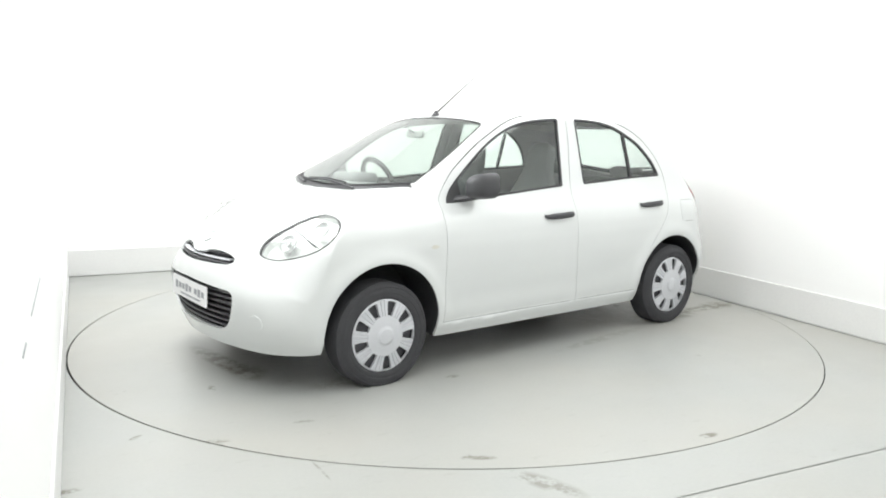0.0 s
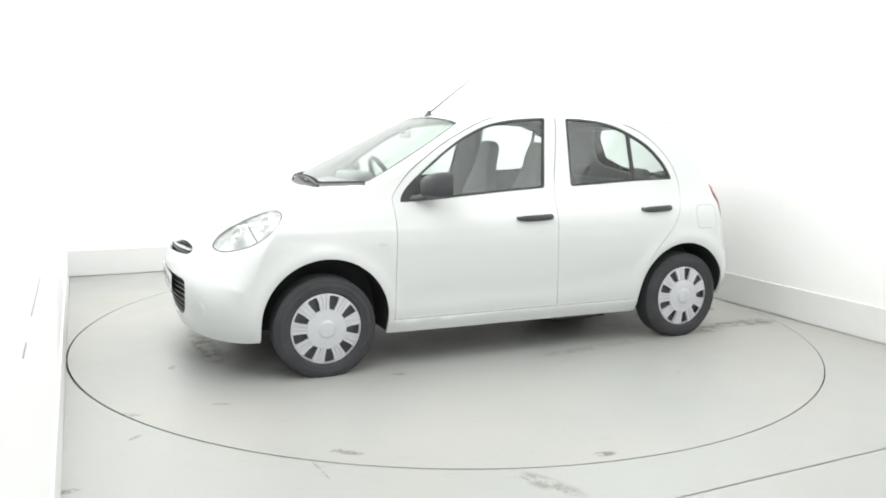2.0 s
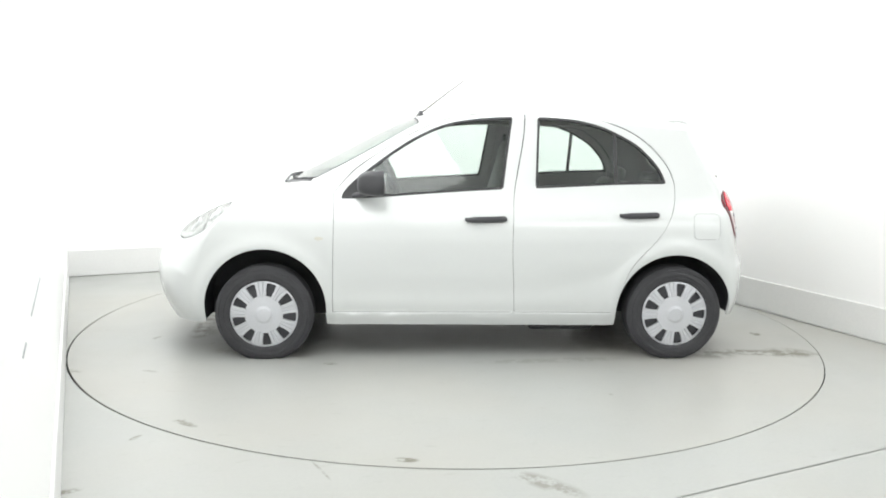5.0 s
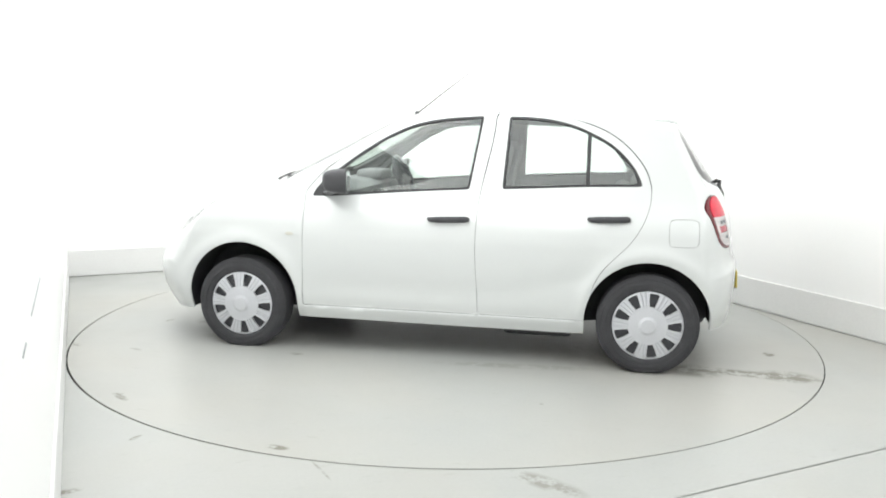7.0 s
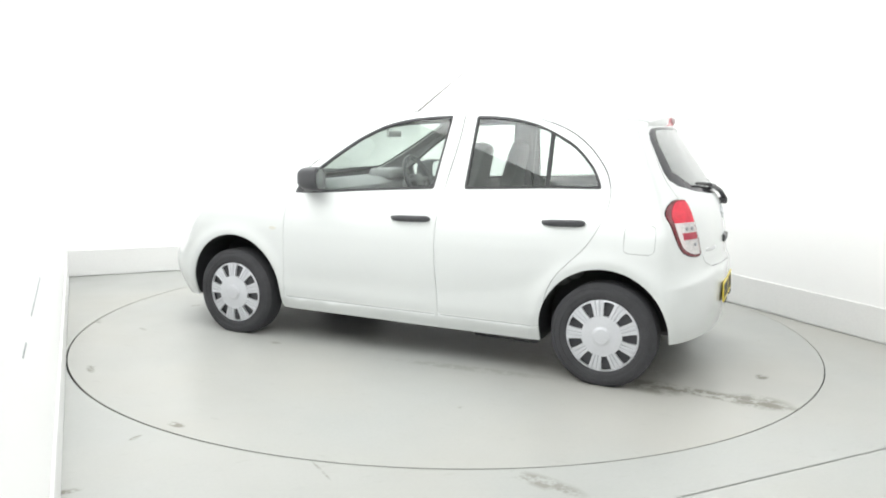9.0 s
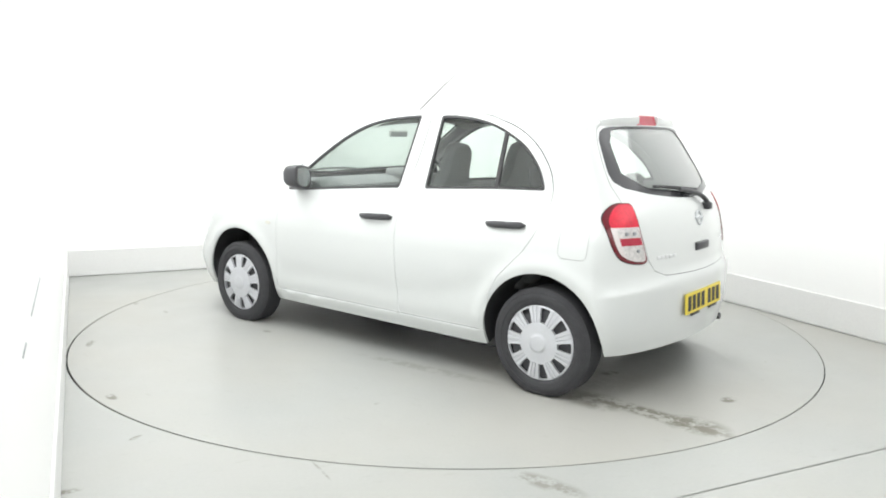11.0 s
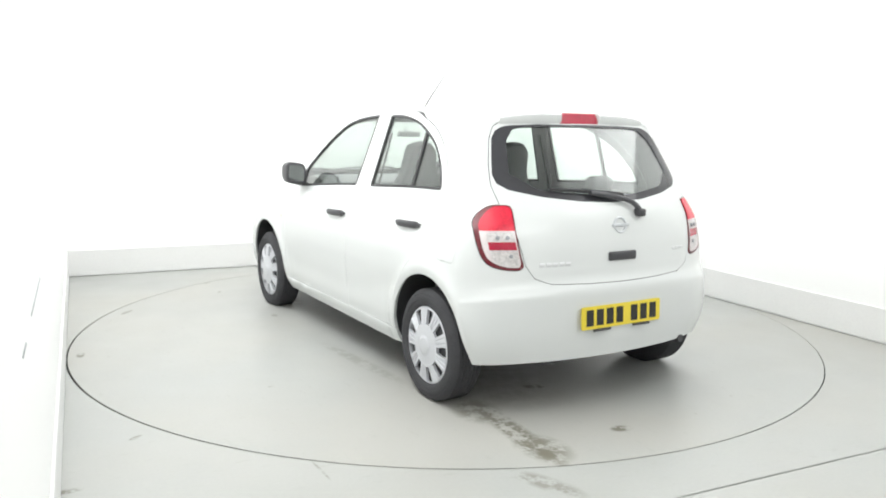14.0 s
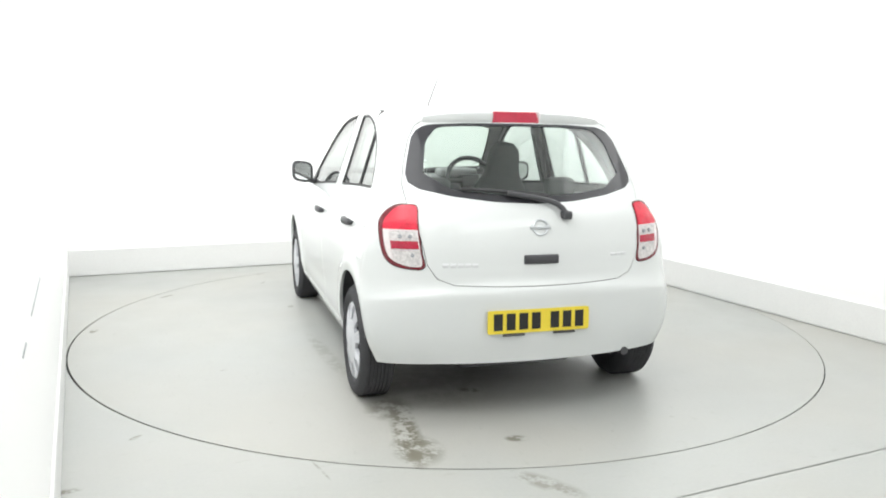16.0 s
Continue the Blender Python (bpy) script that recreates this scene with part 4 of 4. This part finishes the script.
def build_wheel(cx, side):
    hub, turn = (.2715, -5) if cx > 0 else (.280, 0)
    wheel = part("wheel", lathe([(.175, -.06), (.19, -.02), (.188, .05), (.12, .058), (.001, .058)], 48), LINER, car, "steel wheel with silver trim")
    tyre = [(.178, -.082), (.205, -.090), (.25, -.088), (.272, -.076), (.284, -.060)]
    for k in range(7):
        y = -.054 + .108 * k / 6
        tyre += [(.2865, y - .006), (.2865, y + .006)] + ([(.280, y + .0075), (.280, y + .0105)] if k < 6 else [])
    tyre += [(.284, .060), (.274, .074), (.262, .0815), (.259, .0795), (.255, .083), (.246, .086), (.232, .086), (.230, .083), (.222, .083), (.212, .084), (.200, .076), (.192, .062)]
    bm = lathe(tyre, 96)
    for v in bm.verts:
        # the tyre is flat where it stands, and its flanks bulge there
        low = min(max((-v.co.z - .17) / .10, 0), 1)
        v.co.y *= 1 + .05 * low
        v.co.z = max(v.co.z, -hub)
    part("tyre", bm, TYRE, wheel, "black rubber tyre")
    # nine-spoke trim: wedge-shaped slots between the spokes
    bm = bmesh.new()
    radii = [(.001, .097), (.036, .0965), (.043, .095), (.047, .0915), (.060, .091), (.085, .089), (.098, .0875), (.106, .087), (.1105, .0865), (.115, .0862), (.124, .085), (.134, .084),
             (.146, .083), (.156, .081), (.166, .080), (.176, .0792), (.1815, .0787), (.186, .078), (.1875, .0775), (.193, .0765), (.200, .069), (.205, .058)]
    n = 324
    def dished(r, k):
        """Spokes carry two shallow grooves beside their middle."""
        a = abs((k % 36) - 18)
        return -.005 if .108 < r < .19 and a in (14, 15) else 0
    grid = [[bm.verts.new((r * math.cos(2 * math.pi * k / n), y + dished(r, k), r * math.sin(2 * math.pi * k / n))) for k in range(n)] for r, y in radii]
    for i in range(len(radii) - 1):
        mid = (radii[i][0] + radii[i + 1][0]) / 2
        s = min(max((mid - .1085) / .078, 0), 1)
        wide = (.0150 + .0140 * s) * min(1, .72 + 7 * min(s, 1 - s))
        for k in range(n):
            a = ((k + .5) % 36) - 18
            if .1085 < mid < .187 and abs(a) * 2 * math.pi / n * mid < wide:
                continue
            bm.faces.new((grid[i][k], grid[i][(k + 1) % n], grid[i + 1][(k + 1) % n], grid[i + 1][k]))
    bmesh.ops.recalc_face_normals(bm, faces=bm.faces)
    edge = [e for e in bm.edges if len(e.link_faces) == 1]
    walls = bmesh.ops.extrude_edge_only(bm, edges=edge)["geom"]
    for v in walls:
        if isinstance(v, bmesh.types.BMVert):
            v.co.y -= .016
    bmesh.ops.delete(bm, geom=[v for v in bm.verts if not v.link_faces], context="VERTS")
    bmesh.ops.recalc_face_normals(bm, faces=bm.faces)
    bmesh.ops.rotate(bm, verts=bm.verts, cent=(0, 0, 0), matrix=Matrix.Rotation(radians(turn), 3, "Y"))
    part("wheel_trim", bm, SILVER, wheel, "silver nine-spoke plastic wheel trim")
    wheel.matrix_basis = pose(cx, side * .728, hub, 0, 0, 0 if side > 0 else 180)
    return wheel


def build_chassis():
    # inner arches
    for cx, cz, r in ((1.218, .305, .368), (-1.218, .292, .363)):
        for side in (1, -1):
            bm = bmesh.new()
            n = 40
            low = (.215, .205) if cx > 0 else (.215, .275)
            pts = [(cx + r, low[0])] + [(cx + r * math.cos(a), cz + r * math.sin(a)) for a in [math.pi * k / n for k in range(n + 1)]] + [(cx - r, low[1])]
            a = [bm.verts.new((x, side * (float(half_width(x, min(max(z, .2), .64))) - .010), z)) for x, z in pts]
            b = [bm.verts.new((x, side * .50, z)) for x, z in pts]
            for k in range(len(pts) - 1):
                bm.faces.new((a[k], a[k + 1], b[k + 1], b[k]))
            bm.faces.new(b)
            bmesh.ops.solidify(bm, geom=bm.faces[:], thickness=.004)
            part("arch_liner", bm, LINER, car, "black wheel arch liner")
    bm = bmesh.new()
    box(bm, -.83, .83, -.62, .62, .185, .225, .015)
    box(bm, -1.58, -.80, -.48, .48, .25, .31, .02)
    box(bm, .80, 1.80, -.48, .48, .20, .28, .02)
    part("underbody", bm, LINER, car, "black underbody")
    for side in (1, -1):
        bm = bmesh.new()
        box(bm, -.84, .84, side * .69 - .022, side * .69 + .022, .188, .222, .008, 2)
        part("sill", bm, BLACK, car, "dark lower sill")
    bm = bmesh.new()
    box(bm, -1.60, -1.05, -.25, .35, .20, .26, .03)
    part("fuel_tank", bm, LINER, car)
    bm = bmesh.new()
    box(bm, -.80, -.38, .12, .56, .115, .20, .03, 3)
    part("underfloor_box", bm, STEEL, car, "dark steel box under the floor")
    bm = tube([(1.225, -.66, .29), (1.225, .66, .29)], .035, 10)
    part("front_axle", bm, STEEL, car)
    bm = tube([(-1.225, -.66, .27), (-1.225, .66, .27)], .045, 10)
    part("rear_axle", bm, STEEL, car)


def build_interior():
    bm = bmesh.new()
    box(bm, -.82, .82, -.66, .66, .235, .27, .01)
    box(bm, -1.55, -.80, -.46, .46, .32, .36, .01)
    part("cabin_floor", bm, TRIM, car, "dark carpet")
    # dashboard
    prof = [(1.02, .75), (1.06, .94), (1.00, .985), (.85, 1.015), (.70, 1.01), (.60, .97), (.57, .90), (.60, .80), (.66, .72)]
    bm = slab([(x, z) for x, z in prof], -.60, .60, "xz", .02)
    dash = part("dashboard", bm, TRIM, car, "dark grey dashboard")
    bm = bmesh.new()
    box(bm, .60, .80, -.52, -.22, .99, 1.065, .03, 3)
    part("instrument_hood", bm, TRIM, dash)
    bm = bmesh.new()
    box(bm, .555, .60, -.10, .10, .72, .95, .02, 3)
    part("centre_console", bm, BLACK, dash)
    # steering wheel on the car's right
    bm = bmesh.new()
    n, k = 40, 10
    R = []
    for i in range(n):
        a = 2 * math.pi * i / n
        R.append([bm.verts.new(((.018 * math.cos(b)), (.180 + .018 * math.sin(b)) * math.cos(a), (.180 + .018 * math.sin(b)) * math.sin(a))) for b in [2 * math.pi * j / k for j in range(k)]])
    for i in range(n):
        for j in range(k):
            bm.faces.new((R[i][j], R[(i + 1) % n][j], R[(i + 1) % n][(j + 1) % k], R[i][(j + 1) % k]))
    box(bm, -.01, .05, -.075, .075, -.06, .05, .02, 3)
    for a in (0, 180, 270):
        box(bm, -.005, .02, .05, .175, -.018, .018, .006, 2, Matrix.Rotation(radians(a), 4, "X"))
    bmesh.ops.transform(bm, verts=bm.verts, matrix=pose(.475, -.412, .985, 0, 24, 0))
    bmesh.ops.recalc_face_normals(bm, faces=bm.faces)
    part("steering_wheel", bm, BLACK, car, "black steering wheel")
    part("steering_column", tube([(.48, -.412, .98), (.75, -.412, .86)], .04, 12), TRIM, car)
    # seats
    for y, shift in ((.355, -.17), (-.355, -.165)):
        bm = bmesh.new()
        box(bm, -.02 + shift, .48 + shift, y - .25, y + .25, .47, .62, .06, 4)
        seat = part("front_seat", bm, CLOTH, car, "dark cloth front seat")
        half = [(.21, 0), (.225, .12), (.212, .36), (.172, .47), (.128, .545), (.108, .62), (.102, .70), (.074, .755), (0, .772)]
        ring = curve_through([(a, c) for a, c in half] + [(-a, c) for a, c in half[::-1][1:]], 44, True)
        bm = slab([(y + a, c) for a, c in ring], -.048, .048, "yz", .03)
        bmesh.ops.transform(bm, verts=bm.verts, matrix=Matrix.Translation((-.01 + shift, 0, .53)) @ Matrix.Rotation(radians(-13), 4, "Y"))
        part("backrest", bm, CLOTH, seat, "high seat back with built-in headrest")
    bm = bmesh.new()
    box(bm, -.98, -.50, -.60, .60, .48, .62, .06, 4)
    bench = part("rear_seat", bm, CLOTH, car, "dark cloth rear bench")
    bm = bmesh.new()
    box(bm, -.07, .07, -.60, .60, 0, .52, .06, 4, Matrix.Translation((-.96, 0, .53)) @ Matrix.Rotation(radians(-20), 4, "Y"))
    part("backrest", bm, CLOTH, bench)
    for y in (.36, -.36):
        bm = bmesh.new()
        box(bm, -.045, .045, y - .085, y + .085, 0, .10, .035, 4, Matrix.Translation((-1.15, 0, 1.010)) @ Matrix.Rotation(radians(-12), 4, "Y"))
        part("headrest", bm, CLOTH, bench)
    bm = bmesh.new()
    box(bm, -1.52, -1.16, -.58, .58, .955, .975, .008)
    part("parcel_shelf", bm, TRIM, car, "dark parcel shelf")
    bm = bmesh.new()
    box(bm, .452, .476, -.09, .09, 1.302, 1.346, .010, 3)
    m = part("rear_view_mirror", bm, GREY_PLASTIC, car, "grey interior mirror")
    part("mirror_stalk", tube([(.474, 0, 1.330), (.520, 0, 1.352)], .008, 8), BLACK, m)
    # roof lining and belts
    bm = bmesh.new()
    rings = []
    for k in range(21):
        x = .24 - 1.5 * k / 20
        z = top_z(x) - .045
        rings.append([bm.verts.new((x, y, z - .06 * (abs(y) / .5) ** 3)) for y in (-.5, -.38, -.2, 0, .2, .38, .5)])
    for a, b in zip(rings[:-1], rings[1:]):
        for q in range(6):
            bm.faces.new((a[q], b[q], b[q + 1], a[q + 1]))
    bmesh.ops.solidify(bm, geom=bm.faces[:], thickness=.006)
    part("roof_lining", bm, material("grey_roof_cloth", (.42, .42, .40), .9, 0, .06, 12, .1, 200), car, "pale grey roof lining")
    for side in (1, -1):
        bm = bmesh.new()
        box(bm, -.01, .01, -.003, .003, 0, .66, .001, 1, Matrix.Translation((-.345, side * .735, .70)) @ Matrix.Rotation(radians(side * 16), 4, "X"))
        part("seat_belt", bm, BLACK, car, "black seat belt")
        bm = bmesh.new()
        box(bm, -.05, .05, -.008, .008, 0, .44, .004, 1, Matrix.Translation((-.285, side * .682, 1.0)) @ Matrix.Rotation(radians(side * 16), 4, "X") @ Matrix.Rotation(radians(-8), 4, "Y"))
        part("pillar_trim", bm, TRIM, car, "dark door pillar trim")


def build_car():
    bumper, rear, gate = build_panels()
    build_front(bumper)
    build_rear(rear, gate)
    for cx in (1.225, -1.225):
        for side in (1, -1):
            build_wheel(cx, side)
    build_chassis()
    build_interior()
    bm = lathe([(.001, .030), (.010, .028), (.016, .012), (.028, .002), (.034, -.01)], 18)
    bmesh.ops.transform(bm, verts=bm.verts, matrix=Matrix.Translation((.30, 0, 1.452)) @ Matrix.Rotation(radians(90), 4, "X"))
    a = part("aerial", bm, BLACK, car, "thin black roof aerial on a small base")
    part("mast", tube([(.300, 0, 1.462), (.13, 0, 1.595), (-.055, 0, 1.733)], .0056, 6, .0022), BLACK, a)


build_car()


# ---- the turntable turns, with the car on it ----
def motions():
    stand = Matrix.Translation((-.101, .116, 0))
    rows, disc = [], []
    for k in range(33):
        t = k * .5
        turn = pose(0, 0, 0, 0, 0, 217.80 - 6.84664 * t - .002415 * t * t)
        rows.append((t, turn @ stand))
        disc.append((t, turn))
    walk(car, rows)
    walk(turntable, disc)


motions()
